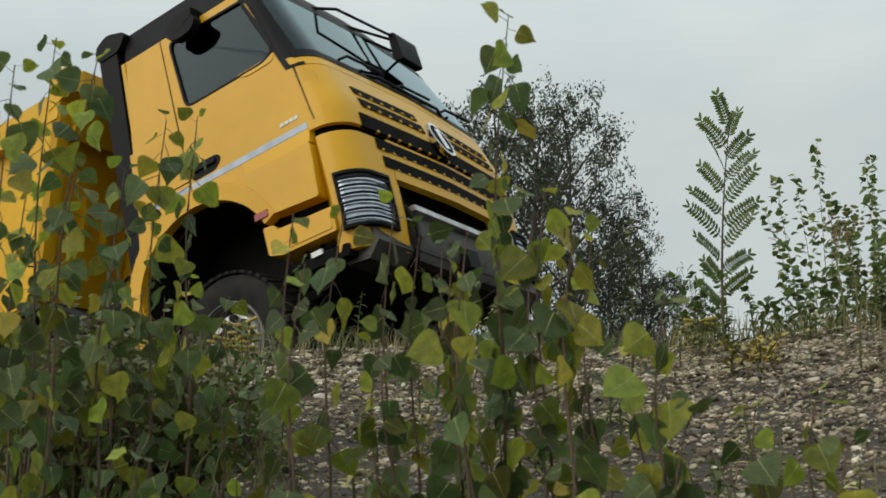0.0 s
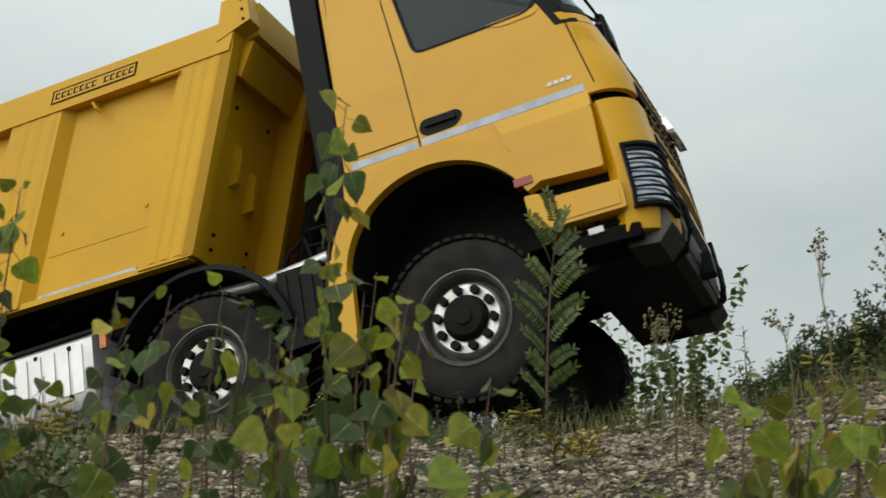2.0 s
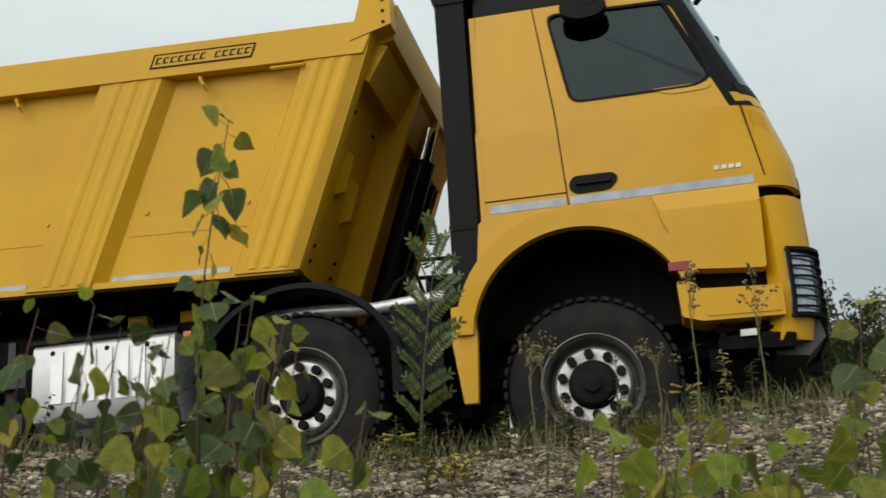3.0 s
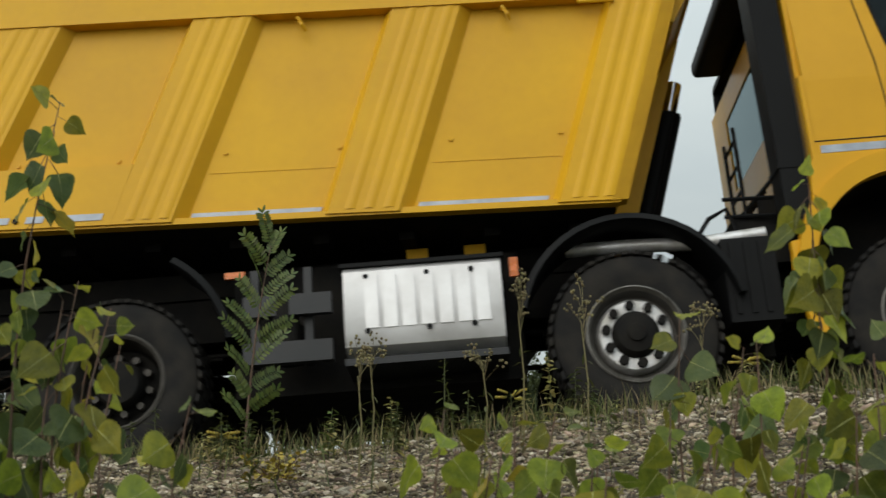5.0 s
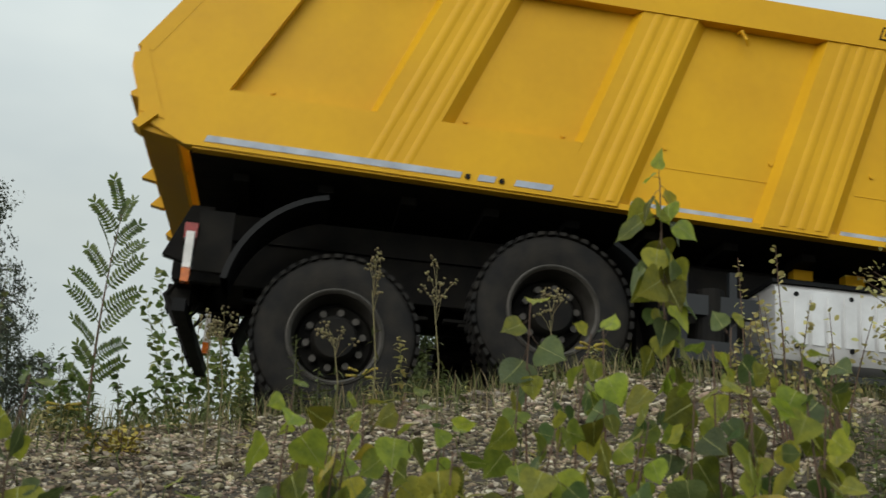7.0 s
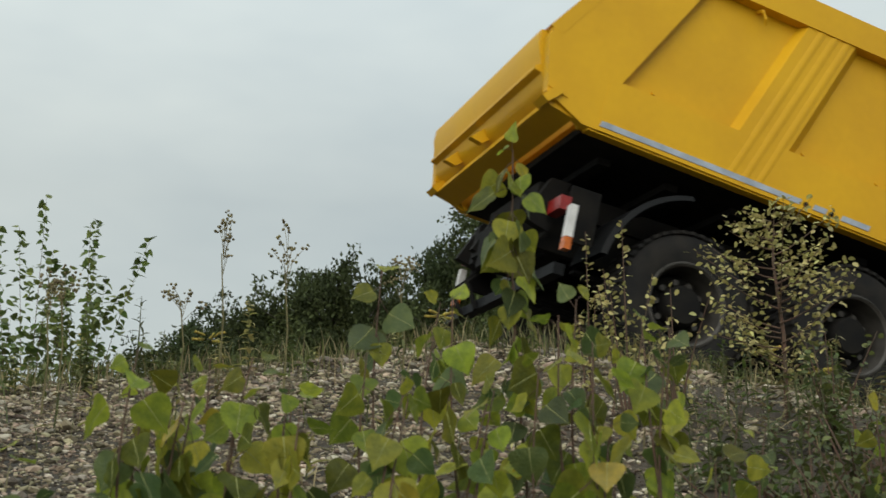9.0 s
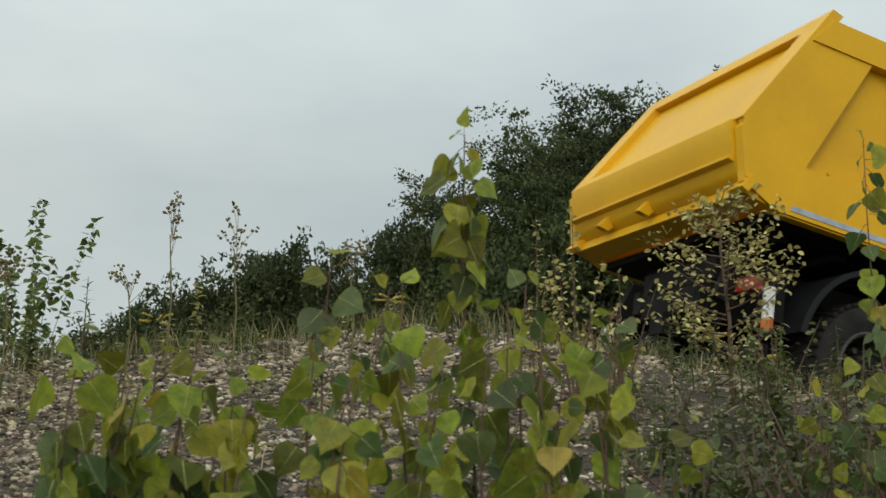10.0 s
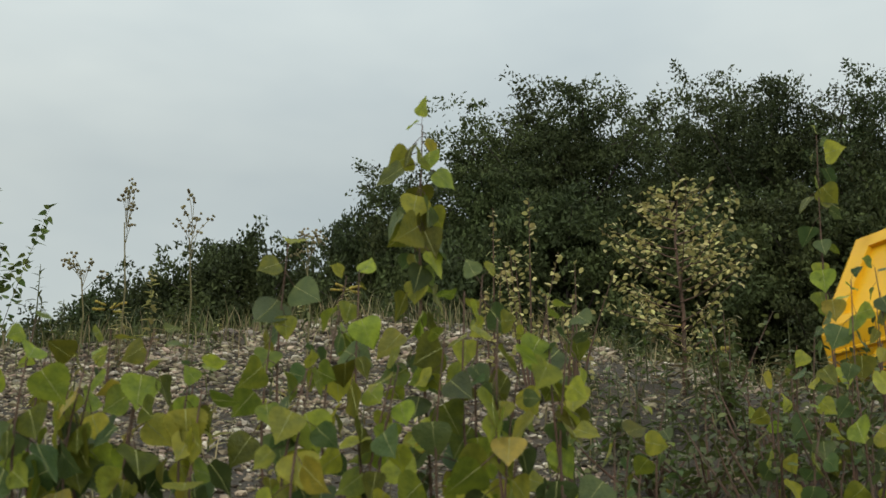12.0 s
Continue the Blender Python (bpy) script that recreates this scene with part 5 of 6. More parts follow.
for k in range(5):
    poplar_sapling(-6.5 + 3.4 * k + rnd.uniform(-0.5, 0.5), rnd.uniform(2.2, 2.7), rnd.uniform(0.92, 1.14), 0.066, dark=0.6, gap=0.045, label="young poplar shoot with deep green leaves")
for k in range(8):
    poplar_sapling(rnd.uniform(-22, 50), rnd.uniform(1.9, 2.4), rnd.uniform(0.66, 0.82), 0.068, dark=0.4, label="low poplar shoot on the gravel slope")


def locust_sapling(az, d, top):
    """An upright shoot with feathered leaves, each leaflet built."""
    x, y = at(az, d)
    z0 = ground_z(x, y) - 0.02
    tall = top - z0
    plant = tagged(new("locust_sapling"), "young locust shoot with feathered green leaves on the crest", "sapling")
    plant.location = (x, y, z0)
    bm = bmesh.new()
    stem_at = lambda u: Vector((0.07 * tall * u * u, 0.02 * u, tall * 0.93 * u))
    us = [k / 8 for k in range(9)]
    tube(bm, [stem_at(u) for u in us], [0.009 * (1 - 0.75 * u) for u in us], 6)
    part("stem", bm, BARK, plant)
    n = 17
    for k in range(n):
        u = 0.18 + 0.82 * k / (n - 1)
        a = k * 2.4 + rnd.uniform(-0.4, 0.4)
        if rnd.random() < 0.85:
            a = (0.0 if k % 2 else math.pi) + rnd.uniform(-0.6, 0.6)
        length = (0.285 - 0.12 * abs(u - 0.45)) * rnd.uniform(0.8, 1.1) * (0.8 if k < 3 else 1)
        up = radians(rnd.uniform(40, 66)) if u < 0.9 else radians(72)
        bm = bmesh.new()
        spine = [Vector((math.cos(a) * math.cos(up), math.sin(a) * math.cos(up), math.sin(up))) * length * s - Vector((0, 0, 0.22 * length * s * s)) for s in [q / 6 for q in range(7)]]
        tube(bm, spine, 0.0022, 4)
        pairs, tilt = 12, rnd.choice((-1, 1)) * rnd.uniform(0.9, 1.5)
        for q in range(pairs * 2):
            s = 0.12 + 0.88 * (q // 2) / (pairs - 1)
            p = spine[0].lerp(spine[-1], s) + Vector((0, 0, 0.22 * length * (s - s * s)))
            axis = (spine[-1] - spine[0]).normalized()
            level = Vector((-math.sin(a), math.cos(a), 0))
            across = math.cos(tilt) * level + math.sin(tilt) * axis.cross(level)
            tip = ((1 if q % 2 else -1) * across + axis * (0.35 if s < 0.95 else 1.6)).normalized()
            face = tip.cross(axis).normalized() * (1 if q % 2 else -1)
            m = Matrix.Translation(p) @ Matrix((tip, face.cross(tip), face)).transposed().to_4x4() @ Matrix.Rotation(rnd.uniform(-0.3, 0.3), 4, "X")
            leaf_bm(bm, m, 0.044 * rnd.uniform(0.85, 1.1), 0.017, 0.15, 0.1, "oval", 0)
        data_ob = part("feathered_leaf", bm, LOCUST, plant)
        data_ob.location = stem_at(u)
    return plant


locust_sapling(13.4, 6.1, 2.66)


def bushy_shoot(name, label, az, d, top, spread, mat, leaf=0.03, stems=6, leaves=34, lean_out=0.5, bare=0.0):
    """Several thin rods from one foot, set with small leaves."""
    x, y = at(az, d)
    z0 = ground_z(x, y) - 0.02
    tall = top - z0
    plant = tagged(new(name), label, "shrub")
    plant.location = (x, y, z0)
    for s in range(stems):
        a = math.tau * s / stems + rnd.uniform(-0.5, 0.5)
        h = tall * (1.0 if s == 0 else rnd.uniform(0.55, 0.98))
        reach = 0.0 if s == 0 else spread * rnd.uniform(0.3, 1.0)
        bend = rnd.uniform(0.6, 1.5)
        pts = [Vector((math.cos(a) * reach * u ** bend, math.sin(a) * reach * u ** bend, h * u)) for u in [k / 7 for k in range(8)]]
        bm = bmesh.new()
        tube(bm, pts, [0.006 * (1 - 0.8 * k / 7) for k in range(8)], 5)
        twig = part("rod", bm, BARK, plant)
        bm = bmesh.new()
        for k in range(leaves):
            u = bare + (1 - bare) * ((k + rnd.random()) / leaves)
            i = min(int(u * 7), 6)
            p = pts[i].lerp(pts[i + 1], u * 7 - i)
            b = rnd.uniform(0, math.tau)
            out_ = rnd.uniform(0.0, lean_out) * spread * (1.1 - u)
            p = p + Vector((math.cos(b) * out_, math.sin(b) * out_, rnd.uniform(-0.2, 0.4) * out_))
            m = Matrix.Translation(p) @ Euler((rnd.uniform(-1, 1), rnd.uniform(-0.8, 0.8), b)).to_matrix().to_4x4()
            leaf_bm(bm, m, leaf * rnd.uniform(0.7, 1.25), leaf * rnd.uniform(0.6, 0.95), 0.2, 0.2, "poplar" if leaf > 0.034 else "oval", 0)
        tagged(part("foliage", bm, mat, twig), kind="stuff")
    return plant


def twiggy_shrub(label, az, d, top, spread, mat=HERB_PALE):
    """One thin trunk with many side twigs that reach out and up, set with small leaves."""
    x, y = at(az, d)
    z0 = ground_z(x, y) - 0.02
    tall = top - z0
    plant = tagged(new("willow_shrub"), label, "shrub")
    plant.location = (x, y, z0)
    bm = bmesh.new()
    tube(bm, [(0, 0, 0), (0.02, 0, tall * 0.4), (0.0, 0.01, tall * 0.75), (0.02, 0, tall)], [0.011, 0.008, 0.005, 0.001], 6)
    part("trunk", bm, BARK, plant)
    for k in range(34):
        u = 0.20 + 0.76 * k / 33
        a = k * 2.4 + rnd.uniform(-0.4, 0.4)
        if k % 3:
            a = (0 if k % 2 else math.pi) - radians(az) + rnd.uniform(-0.7, 0.7)
        reach = spread * (1.1 - 0.85 * abs(u - 0.5) / 0.5) * rnd.uniform(0.55, 1.05)
        lift = reach * rnd.uniform(0.3, 0.9)
        pts = [Vector((math.cos(a) * reach * q, math.sin(a) * reach * q, tall * u + lift * q ** 1.3)) for q in [i / 5 for i in range(6)]]
        bm = bmesh.new()
        tube(bm, pts, [0.0035 * (1 - 0.8 * i / 5) for i in range(6)], 4)
        twig = part("twig", bm, BARK, plant)
        bm = bmesh.new()
        for n in range(int(20 + 60 * reach)):
            q = 0.2 + 0.8 * rnd.random()
            i = min(int(q * 5), 4)
            p = pts[i].lerp(pts[i + 1], q * 5 - i) + Vector([rnd.gauss(0, 0.018) for _ in range(3)])
            m = Matrix.Translation(p) @ Euler((rnd.uniform(-1, 1), rnd.uniform(-0.8, 0.8), rnd.uniform(0, 6.28))).to_matrix().to_4x4()
            leaf_bm(bm, m, rnd.uniform(0.018, 0.032), rnd.uniform(0.012, 0.02), 0.2, 0.2, "oval", 0)
        tagged(part("foliage", bm, mat, twig), kind="stuff")
    return plant


bushy_shoot("poplar_bush", "bushy young poplar with small leaves on the crest", 18.2, 11.2, 4.0, 0.85, SHOOT, 0.078, 9, 92, 0.22, 0.05)
bushy_shoot("poplar_bush", "bushy young poplar with several thin rods", 20.6, 11.5, 3.9, 0.62, SHOOT, 0.078, 8, 90, 0.22, 0.05)
bushy_shoot("poplar_bush", "sparse young poplar behind the crest", 9.2, 12.0, 3.85, 0.23, HERB, 0.08, 3, 22, 0.5, 0.4)
bushy_shoot("poplar_bush", "low green bush at the foot of a taller shoot", 12.6, 11.0, 2.82, 0.45, LOCUST, 0.08, 12, 50, 0.5, 0.0)
bushy_shoot("poplar_bush", "low green bush at the foot of a taller shoot", 16.4, 11.0, 2.8, 0.45, LOCUST, 0.08, 12, 50, 0.5, 0.0)
twiggy_shrub("pale yellow-green shrub with small leaves on spreading twigs", 53.6, 4.7, 2.0, 0.38)
bushy_shoot("willow_shrub", "upright pale green twiggy shrub", 46.4, 4.6, 1.95, 0.14, HERB_PALE, 0.026, 5, 42, 0.4, 0.3)
bushy_shoot("willow_shrub", "thin pale green twig shrub", 44.6, 4.6, 1.92, 0.09, HERB_PALE, 0.026, 3, 34, 0.4, 0.3)
bushy_shoot("willow_shrub", "low pale green shrub on the slope", 55.6, 4.3, 1.42, 0.2, HERB, 0.024, 7, 30, 0.5, 0.1)
bushy_shoot("willow_shrub", "low spreading grey-green shrub", 48.6, 4.5, 1.66, 0.25, HERB_PALE, 0.024, 5, 22, 0.5, 0.2)
bushy_shoot("dry_shrub", "small yellowing weed clump on the gravel", 15.0, 5.3, 1.36, 0.2, GOLD, 0.024, 10, 30, 0.6, 0.0)
bushy_shoot("dry_shrub", "small plant with yellow leaves on the gravel", 6.0, 5.6, 1.62, 0.08, POPLAR_OLD, 0.04, 3, 10, 0.6, 0.5)
for az, d, top in ((56.5, 3.6, 1.12), (58.5, 3.5, 1.15), (60.5, 3.7, 1.2), (62.5, 3.5, 1.25), (57.5, 3.0, 0.98), (61.0, 3.0, 1.0), (54.5, 3.3, 0.98), (52.0, 3.4, 0.9)):
    bushy_shoot("low_shrub", "low dense grey-green shrub on the slope", az, d, top, 0.26, HERB, 0.024, 8, 24, 0.5, 0.1)
for k in range(26):
    az, d = rnd.uniform(-22.5, -9), rnd.uniform(3.2, 5.4)
    bushy_shoot("low_shrub", "dense leafy weed in the thicket", az, d, ground_z(*at(az, d)) + rnd.uniform(0.35, 0.62) * (0.8 if az > -13 else 1.15), 0.25, rnd.choice((HERB, LOCUST, HERB)), 0.036, 7, 34, 0.6, 0.0)


def seed_stalk(az, d, top, wide=0.13):
    """A tall dry stalk with a loose head of brown seeds."""
    x, y = at(az, d)
    z0 = ground_z(x, y) - 0.02
    tall = top - z0
    plant = tagged(new("seed_stalk"), "tall thin weed stalk with a brown seed head", "weed", group="tall weeds on the crest")
    plant.location = (x, y, z0)
    bm = bmesh.new()
    tube(bm, [(0, 0, 0), (0.01, 0, tall * 0.4), (-0.01, 0.01, tall * 0.75)], [0.005, 0.004, 0.003], 5)
    part("stalk", bm, SEED, plant)
    bm, heads = bmesh.new(), []
    for k in range(9):
        z = tall * rnd.uniform(0.62, 0.84)
        a, r = rnd.uniform(0, math.tau), wide * rnd.uniform(0.15, 0.75)
        tip = Vector((math.cos(a) * r, math.sin(a) * r, min(z + tall * rnd.uniform(0.1, 0.2), tall)))
        tube(bm, [(-0.005, 0, z), (tip.x * 0.5, tip.y * 0.5, z + (tip.z - z) * 0.6), tip], 0.0016, 3)
        heads.append(tip)
    tagged(part("branchlet", bm, SEED, plant), kind="stuff")
    bm = bmesh.new()
    for p in heads:
        for k in range(6):
            m = Matrix.Translation(p + Vector([rnd.uniform(-0.022, 0.022) for _ in range(3)])) @ Euler([rnd.uniform(0, 3) for _ in range(3)]).to_matrix().to_4x4()
            bmesh.ops.create_icosphere(bm, subdivisions=1, radius=rnd.uniform(0.005, 0.009), matrix=m)
    tagged(part("seed", bm, SEED, plant), kind="stuff")
    bm = bmesh.new()
    for k in range(12):
        a = k * 2.4
        m = Matrix.Translation((0, 0, tall * (0.06 + 0.55 * k / 12))) @ Euler((0, rnd.uniform(-0.5, 0.6), a)).to_matrix().to_4x4()
        leaf_bm(bm, m, 0.06 * rnd.uniform(0.6, 1.2), 0.014, 0.2, 0.4, "oval")
    tagged(part("leaf_blade", bm, HERB, plant), kind="stuff")
    return plant


for az, d, top in ((26.7, 5.6, 2.31), (29.8, 5.4, 2.18), (18.8, 5.4, 1.88), (19.4, 5.8, 2.0), (24.9, 5.8, 1.98), (35.5, 5.4, 2.05)):
    seed_stalk(az, d, top)


def leafy_weed(az, d, tall, mat, blossom=None, narrow=0.011, n=26):
    """An upright weed closely set with narrow leaves, some with a yellow top."""
    x, y = at(az, d)
    plant = tagged(new("leafy_weed"), "upright weed with narrow leaves" + (" and yellow blossom" if blossom else " on the gravel crest"), "weed", group="leafy weeds on the crest")
    plant.location = (x, y, ground_z(x, y) - 0.01)
    bm = bmesh.new()
    lx, ly = rnd.uniform(-0.08, 0.08) * tall, rnd.uniform(-0.08, 0.08) * tall
    tube(bm, [(0, 0, 0), (lx * 0.3, ly * 0.3, tall * 0.5), (lx, ly, tall)], [0.0045, 0.0035, 0.0015], 4)
    part("stalk", bm, HERB, plant)
    bm = bmesh.new()
    for k in range(n):
        u = 0.08 + 0.92 * k / n
        m = Matrix.Translation((lx * u * u, ly * u * u, tall * u)) @ Euler((rnd.uniform(-0.4, 0.4), rnd.uniform(-0.9, 0.1), k * 2.4)).to_matrix().to_4x4()
        leaf_bm(bm, m, (0.085 - 0.05 * u) * rnd.uniform(0.7, 1.2), narrow * rnd.uniform(0.8, 1.4), 0.2, 0.5, "oval")
    tagged(part("leaf_blade", bm, mat, plant), kind="stuff")
    if blossom:
        bm = bmesh.new()
        for k in range(6):
            a = k * 2.4
            tip = Vector((lx + math.cos(a) * 0.09, ly + math.sin(a) * 0.09, tall * (0.86 + 0.03 * k)))
            for q in range(8):
                p = Vector((lx, ly, tall * (0.85 + 0.02 * k))).lerp(tip, 0.3 + 0.09 * q)
                bmesh.ops.create_icosphere(bm, subdivisions=1, radius=rnd.uniform(0.006, 0.011), matrix=Matrix.Translation(p + Vector((0, 0, 0.01))))
        tagged(part("blossom", bm, blossom, plant), kind="stuff")
    return plant


for az, d, tall in ((-9.5, 5.0, 0.42), (-10.4, 5.2, 0.34), (-9.9, 5.1, 0.36)):
    leafy_weed(az, d, tall, HERB, GOLD)
leafy_weed(22.9, 6.0, 0.44, HERB)
leafy_weed(28.1, 5.9, 0.38, HERB_PALE, None, 0.02, 34)
leafy_weed(24.0, 5.8, 0.28, HERB)
for k in range(95):
    az = rnd.uniform(-8, 63)
    u = spline(az, [(-8, 7.0), (0, 6.6), (15, 6.0), (30, 6.0), (45, 6.3), (63, 7.8)])
    d = u + rnd.uniform(-0.25, 0.5)
    leafy_weed(az, d, rnd.uniform(0.10, 0.30) * (1.25 if az < 12 else 1) * (0.7 if 30 < az < 45 else 1), rnd.choice((HERB, HERB, LOCUST, HERB_PALE)), GOLD if rnd.random() < 0.06 else None, rnd.uniform(0.009, 0.02), rnd.randint(16, 30))
for k in range(36):
    az = rnd.uniform(48, 64)
    leafy_weed(az, rnd.uniform(2.9, 5.4), rnd.uniform(0.16, 0.36), rnd.choice((HERB, LOCUST, LOCUST)), None, rnd.uniform(0.008, 0.015), 26)
for k in range(46):
    az = rnd.uniform(44, 63)
    leafy_weed(az, rnd.uniform(3.3, 6.2), rnd.uniform(0.12, 0.34), rnd.choice((HERB, HERB, DRY)), None, rnd.uniform(0.008, 0.015), 24)
for k in range(50):
    az = rnd.uniform(-22, 44)
    leafy_weed(az, rnd.uniform(3.0, 5.6), rnd.uniform(0.10, 0.24) * (1.5 if az < -6 else 1), rnd.choice((HERB, DRY, HERB_PALE)), None, rnd.uniform(0.008, 0.016), 20)


def make_grass():
    """Thin dry and green blades along the crest and in the thickets."""
    for mat, count, name in ((DRY, 2600, "dry_grass"), (HERB, 3600, "green_grass")):
        verts, faces = [], []
        for k in range(count):
            az = rnd.uniform(-23, 64)
            crest_d = spline(az, [(-23, 8.6), (-8, 7.0), (0, 6.6), (15, 6.0), (30, 6.0), (45, 6.3), (63, 7.8)])
            d = crest_d + rnd.gauss(0.15, 0.25) if rnd.random() < 0.6 else (rnd.uniform(2.8, crest_d) if (az < -7 or az > 47 or rnd.random() < 0.18) else crest_d + rnd.uniform(0, 0.7))
            x, y = at(az, d)
            z = ground_z(x, y) - 0.01
            h = rnd.uniform(0.05, 0.2) * (1.5 if az < -8 else 1)
            a, b = rnd.uniform(0, math.tau), rnd.uniform(0, math.tau)
            w = rnd.uniform(0.0015, 0.0035)
            ex, ey = math.cos(a) * h * rnd.uniform(0.1, 0.6), math.sin(a) * h * rnd.uniform(0.1, 0.6)
            wx, wy = math.cos(b) * w, math.sin(b) * w
            i = len(verts)
            verts += [(x - wx, y - wy, z), (x + wx, y + wy, z), (x + 0.4 * ex + wx, y + 0.4 * ey + wy, z + 0.6 * h), (x + 0.4 * ex - wx, y + 0.4 * ey - wy, z + 0.6 * h), (x + ex, y + ey, z + h)]
            faces += [(i, i + 1, i + 2, i + 3), (i + 3, i + 2, i + 4)]
        data = bpy.data.meshes.new(name)
        data.from_pydata(verts, [], faces)
        data.materials.append(mat)
        tagged(new(name, data), "fine " + ("dry straw-coloured" if mat is DRY else "green") + " grass blades on the gravel bank", "grass", kind="stuff")


make_grass()


# ---- trees behind the bank ----
def tree(name, label, leaf_mat, tall, wide, seed, leaves=9000, leaf=0.11, airy=0.5, low=0.12):
    """A tapered trunk with limbs, and a crown of many small leaves gathered on twigs, with an uneven outline and gaps."""
    g = random.Random(seed)
    whole = tagged(new(name), label, "tree")
    bm = bmesh.new()
    tube(bm, [(0, 0, -0.3), (0.1, 0, tall * 0.3), (0.0, 0.15, tall * 0.6), (0.1, 0.1, tall * 0.9)], [0.16, 0.12, 0.07, 0.015], 8)
    part("trunk", bm, TRUNK, whole)
    bm, tips = bmesh.new(), []
    for k in range(26):
        u = low + (0.95 - low) * (k + g.random()) / 26
        a = k * 2.4 + g.uniform(-0.5, 0.5)
        reach = wide * (0.55 + 0.55 * math.sin(math.pi * min(u * 0.85 + 0.12, 1))) * g.uniform(0.55, 1.1) * (1.0 if u < 0.75 else 1.5 * (1.1 - u) + 0.25)
        p0 = Vector((0.05, 0.05, tall * u))
        p1 = p0 + Vector((math.cos(a) * reach * 0.55, math.sin(a) * reach * 0.55, tall * 0.05 + reach * 0.25))
        p2 = p0 + Vector((math.cos(a) * reach, math.sin(a) * reach, tall * 0.06 + reach * g.uniform(0.25, 0.7)))
        tube(bm, [p0, p1, p2], [0.035, 0.02, 0.006], 5)
        for q in range(18):
            s = g.uniform(0.25, 1.0)
            c = p0.lerp(p1, s * 2) if s < 0.5 else p1.lerp(p2, s * 2 - 1)
            tips.append((c + Vector([max(-1.4, min(1.4, g.gauss(0, 1))) * 0.13 * wide for _ in range(3)]), g.uniform(0.08, 0.22) * wide * 0.6))
        tips.append((p2, 0.2 * wide * 0.6))
    part("limb", bm, TRUNK, whole)
    verts, faces = [], []
    per = leaves // len(tips)
    for c, r in tips:
        if g.random() < 0.08 * airy:
            continue
        d = Vector((g.gauss(0, 1), g.gauss(0, 1), abs(g.gauss(0, 0.8)))).normalized()
        for k in range(per):
            p = c + d * r * g.uniform(-1, 1.5) + Vector([max(-1.3, min(1.3, g.gauss(0, 1))) * r * 0.4 for _ in range(3)])
            m = Euler([g.uniform(0, math.tau) for _ in range(3)]).to_matrix()
            s = leaf * g.uniform(0.6, 1.3)
            i = len(verts)
            for q in ((0, 0, 0), (s * 0.45, s * 0.26, 0.06 * s), (s, 0, -0.05 * s), (s * 0.45, -s * 0.26, 0.06 * s)):
                verts.append(p + m @ Vector(q))
            faces.append((i, i + 1, i + 2, i + 3))
    data = bpy.data.meshes.new("crown")
    data.from_pydata(verts, [], faces)
    data.materials.append(leaf_mat)
    crown = new("crown", data)
    crown.parent = whole
    whole["tall"] = float(np.percentile([v[2] for v in verts], 99.85))
    return whole


def plant_tree(source, az, d, top, size, turn, base=None):
    x, y = at(az, d)
    z = ground_z(x, y) if base is None else base
    t = source if source["free"] else copy_thing(source, Matrix())
    source["free"] = 0
    t.matrix_basis = Matrix.Translation((x, y, z)) @ Matrix.Rotation(turn, 4, "Z") @ Matrix.Diagonal((size, size, (top - z) / source["tall"], 1))
    return t


def kinds(name, label, mat, tall, wide, seed, **more):
    t = tree(name, label, mat, tall, wide, seed, **more)
    t["free"] = 1
    return t


WOOD = [kinds("deciduous_tree", "dense dark green broadleaf tree behind the bank", TREE_LEAF, 11, 3.0, s, leaves=40000, leaf=0.1, airy=1.4) for s in (1, 2, 3)]
SHRUB = [kinds("hedge_bush", "dark green bushy growth behind the bank", TREE_LEAF, 8, 2.6, s, leaves=34000, leaf=0.13, airy=0.5, low=0.04) for s in (7, 8)]
OSIER = [kinds("willow_tree", "grey-green willow with fine leaves and bare twigs", WILLOW_LEAF, 8, 2.3, s, leaves=20000, leaf=0.085, airy=1.5, low=0.06) for s in (4, 5)]
rnd = random.Random(23)
for k, (az, d, top) in enumerate(((44.4, 22, 9.1), (46.9, 23, 10.0), (49.3, 22, 9.9), (52.6, 23, 9.6), (56.0, 22, 9.6), (58.4, 22, 9.7), (61.5, 22, 9.2), (64.5, 22, 9.2), (50.8, 26, 9.0), (54.4, 26, 9.4), (59.8, 26, 9.6), (67.5, 23, 9.5), (46.0, 27, 8.6), (63.0, 27, 9.2))):
    plant_tree(WOOD[k % 3], az, d, top - 0.4, rnd.uniform(0.8, 1.0), rnd.uniform(0, 6.28))
for k, (az, d, top) in enumerate(((24.6, 24, 5.0), (26.2, 25, 5.8), (28.2, 24, 5.9), (30.2, 25, 6.3), (32.2, 24, 6.9), (34.2, 25, 6.5), (36.0, 25, 6.5), (38.2, 24, 7.4), (39.8, 24, 7.5), (41.8, 24, 6.9), (43.4, 23, 7.2), (45.2, 21, 7.2), (48.0, 20, 6.6), (51.0, 20, 6.4), (54.0, 20, 6.2), (57.0, 20, 6.4), (60.0, 20, 6.2), (63.0, 20, 6.4))):
    plant_tree(SHRUB[k % 2], az, d, top, rnd.uniform(0.7, 0.9), rnd.uniform(0, 6.28))
for k, (az, d, top, s) in enumerate(((2.7, 17, 6.9, 0.55), (6.2, 18, 7.3, 0.6), (4.6, 16, 6.3, 0.6), (8.2, 18, 5.4, 0.42), (9.6, 19, 4.9, 0.42), (0.6, 18, 5.6, 0.5), (10.6, 19, 4.4, 0.35))):
    plant_tree(OSIER[k % 2], az, d, top, s, rnd.uniform(0, 6.28))


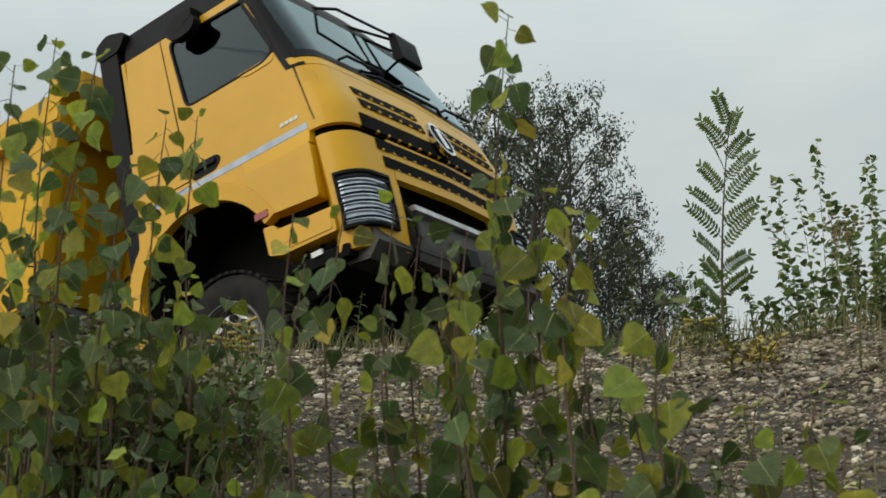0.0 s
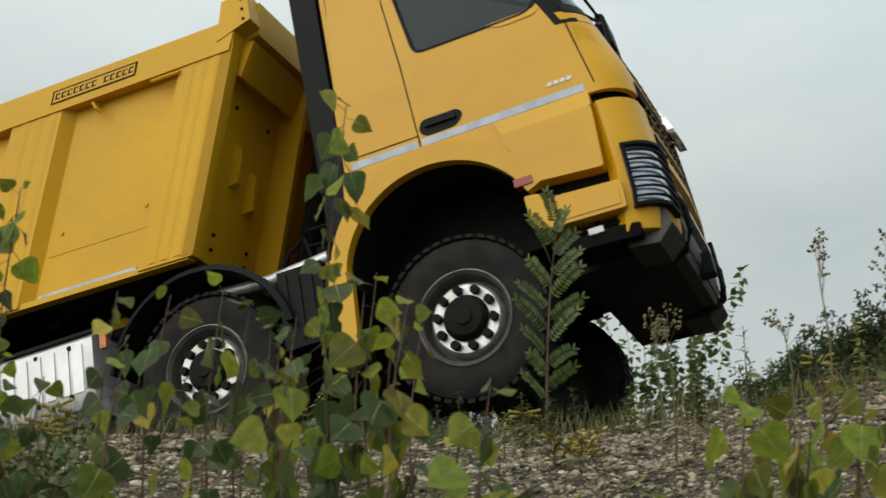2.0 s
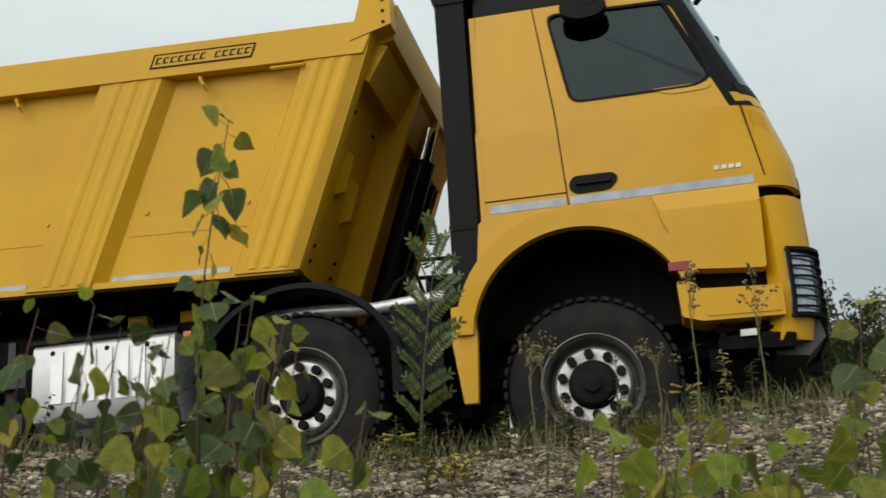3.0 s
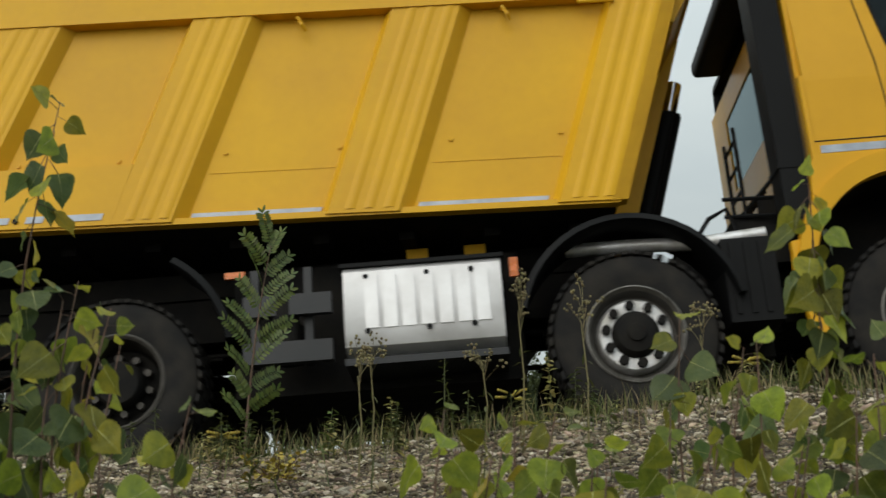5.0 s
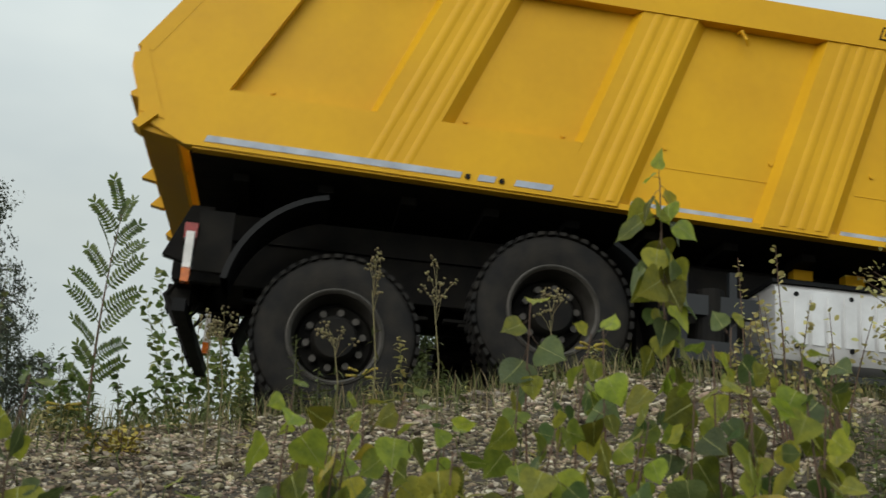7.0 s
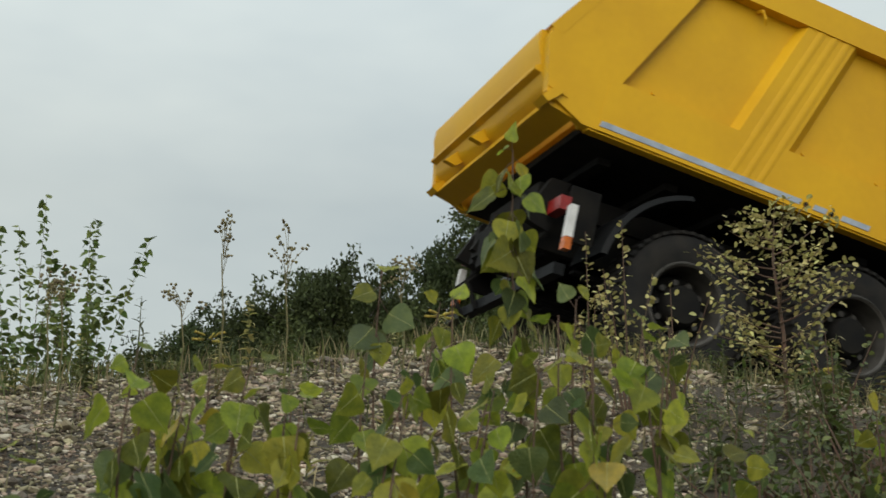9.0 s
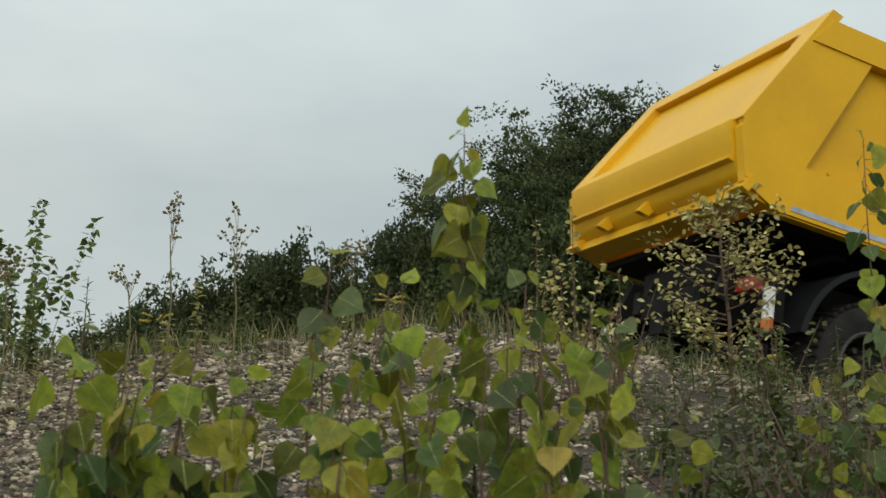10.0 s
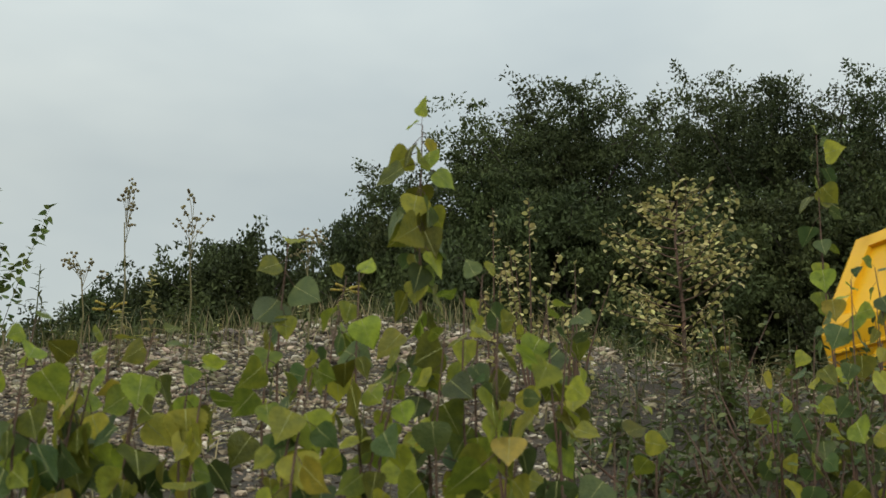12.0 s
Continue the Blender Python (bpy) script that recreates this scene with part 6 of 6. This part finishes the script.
# ---- stones ----
def stone_shape(seed, flat=0.6):
    g = random.Random(seed)
    bm = bmesh.new()
    bmesh.ops.create_icosphere(bm, subdivisions=1, radius=1.0)
    for v in bm.verts:
        v.co *= g.uniform(0.7, 1.15)
        v.co.z *= flat
        v.co.x *= 1.25
    out_ = ([tuple(v.co) for v in bm.verts], [tuple(v.index for v in f.verts) for f in bm.faces])
    bm.free()
    return out_


SHAPES = [stone_shape(s) for s in range(9)]


def make_gravel():
    g = random.Random(5)
    verts, faces, big, pale = [], [], [], []
    np_shapes = [np.array(s[0]) for s in SHAPES]
    for k in range(84000):
        az = g.uniform(-23, 64)
        crest_d = spline(az, [(-23, 8.6), (-8, 7.0), (0, 6.6), (15, 6.0), (30, 6.0), (45, 6.3), (63, 7.8)])
        d = crest_d + 0.25 - abs(g.gauss(0, 1.0)) * (1.5 if az < 40 else 2.2)
        if d < 2.6:
            continue
        x, y = at(az, d)
        if az > 46 and d < 5.4 and g.random() < 0.62 * min((az - 46) / 6, 1):
            continue
        r = min(0.0040 + g.expovariate(1 / 0.0042), 0.04)
        i = g.randrange(len(SHAPES))
        z = ground_z(x, y) + r * 0.15
        if r > 0.023 and len(big) < 300:
            big.append((x, y, z, r, i))
            continue
        m = np.array(Euler((g.uniform(-0.5, 0.5), g.uniform(-0.5, 0.5), g.uniform(0, 6.28))).to_matrix())
        base = len(verts)
        verts += ((np_shapes[i] * r) @ m.T + (x, y, z)).tolist()
        faces += [tuple(q + base for q in f) for f in SHAPES[i][1]]
        pale += [1 if g.random() < 0.10 else 0] * len(SHAPES[i][1])
    data = bpy.data.meshes.new("gravel")
    data.from_pydata(verts, [], faces)
    data.materials.append(STONE)
    data.materials.append(PALE_STONE)
    data.polygons.foreach_set("material_index", pale)
    tagged(new("gravel", data), "loose pale grey and brown gravel on the bank", "gravel", kind="stuff")
    datas = []
    for i, (v, f) in enumerate(SHAPES):
        dd = bpy.data.meshes.new("stone")
        dd.from_pydata(v, [], f)
        dd.materials.append(ROCK)
        datas.append(dd)
    for x, y, z, r, i in big:
        s = new("stone", datas[i])
        s.parent = ground
        s.location, s.scale, s.rotation_euler = (x, y, z), (r, r, r), (g.uniform(-0.4, 0.4), g.uniform(-0.4, 0.4), g.uniform(0, 6.28))


make_gravel()
TRUCK_ROWS = [
    (0.0, pose(-0.828, 9.103, 1.333, -0.78, -15.74, -31.73)),
    (0.5, pose(-0.152, 8.743, 1.521, -1.81, -15.48, -31.23)),
    (1.0, pose(0.472, 8.430, 1.636, -2.84, -14.57, -30.37)),
    (1.5, pose(1.106, 8.113, 1.726, -2.87, -13.29, -29.50)),
    (2.0, pose(1.716, 7.819, 1.790, -1.51, -11.55, -29.05)),
    (2.5, pose(2.404, 7.592, 1.562, 0.00, -6.67, -27.69)),
    (3.2, pose(3.247, 7.339, 1.488, 1.09, -2.71, -26.08)),
    (4.8, pose(5.467, 6.379, 1.834, -0.74, -3.64, -25.23)),
    (5.0, pose(5.815, 6.244, 1.871, -1.04, -3.99, -25.07)),
    (5.5, pose(6.745, 5.903, 1.927, -1.29, -5.25, -24.65)),
    (6.0, pose(7.590, 5.625, 1.946, -1.40, -5.36, -24.11)),
    (6.5, pose(8.453, 5.379, 1.618, -0.40, -0.71, -23.20)),
    (6.7, pose(8.730, 5.292, 1.494, 0.07, 1.29, -22.88)),
    (8.3, pose(10.915, 4.750, 0.807, 0.53, 11.60, -19.99)),
    (8.5, pose(11.258, 4.677, 0.706, 0.97, 12.21, -19.52)),
    (9.0, pose(12.145, 4.505, 0.507, 2.27, 12.61, -18.40)),
    (9.5, pose(13.253, 4.285, 0.583, 2.94, 9.95, -16.97)),
    (10.0, pose(14.144, 4.090, 0.493, 2.86, 8.47, -16.05)),
    (10.5, pose(15.018, 3.875, 0.426, 1.28, 7.00, -15.59)),
    (11.0, pose(15.883, 3.619, 0.454, -0.93, 4.76, -15.69)),
    (12.0, pose(18.139, 3.440, 0.508, -5.19, 1.80, -11.65)),
]
ROLLED = [(0.0, 0.00), (0.5, 0.79), (1.0, 1.50), (1.5, 2.21), (2.0, 2.89), (2.5, 3.65), (3.2, 4.55), (4.8, 7.00), (5.0, 7.37), (5.5, 8.36), (6.0, 9.25), (6.5, 10.21), (6.7, 10.52), (8.3, 12.88), (8.5, 13.24), (9.0, 14.17), (9.5, 15.30), (10.0, 16.22), (10.5, 17.12), (11.0, 18.02), (12.0, 20.29)]
TRAVEL = [
    [(0.0, -0.16), (1.0, -0.14), (1.5, -0.10), (2.0, -0.11), (2.5, -0.17), (2.9, -0.07), (3.2, -0.02)],
    [(1.5, 0.03), (2.0, 0.05), (2.5, 0.08), (2.9, 0.05), (3.2, 0.03), (5.0, -0.01), (5.5, 0.11)],
    [(5.0, -0.06), (5.5, -0.09), (6.0, 0.02), (6.5, 0.14), (6.7, 0.20)],
    [(6.5, -0.16), (6.7, -0.12), (8.5, -0.03), (9.0, 0.03)],
]


# ---- what moves ----
def glide(t, table):
    xs, ys = zip(*table)
    return float(np.interp(t, xs, ys))


def motions():
    walk(truck, TRUCK_ROWS)
    steps = [0.25 * k for k in range(49)]
    for wheel, x, side, i in WHEELS:
        turn = []
        for t in steps:
            a = math.degrees(glide(t, ROLLED) / 0.55)
            turn.append((t, pose(x, side * (1.0 if i < 2 else 0.98), 0.54 + glide(t, TRAVEL[i]), 0, a, 0)))
        walk(wheel, turn)


motions()
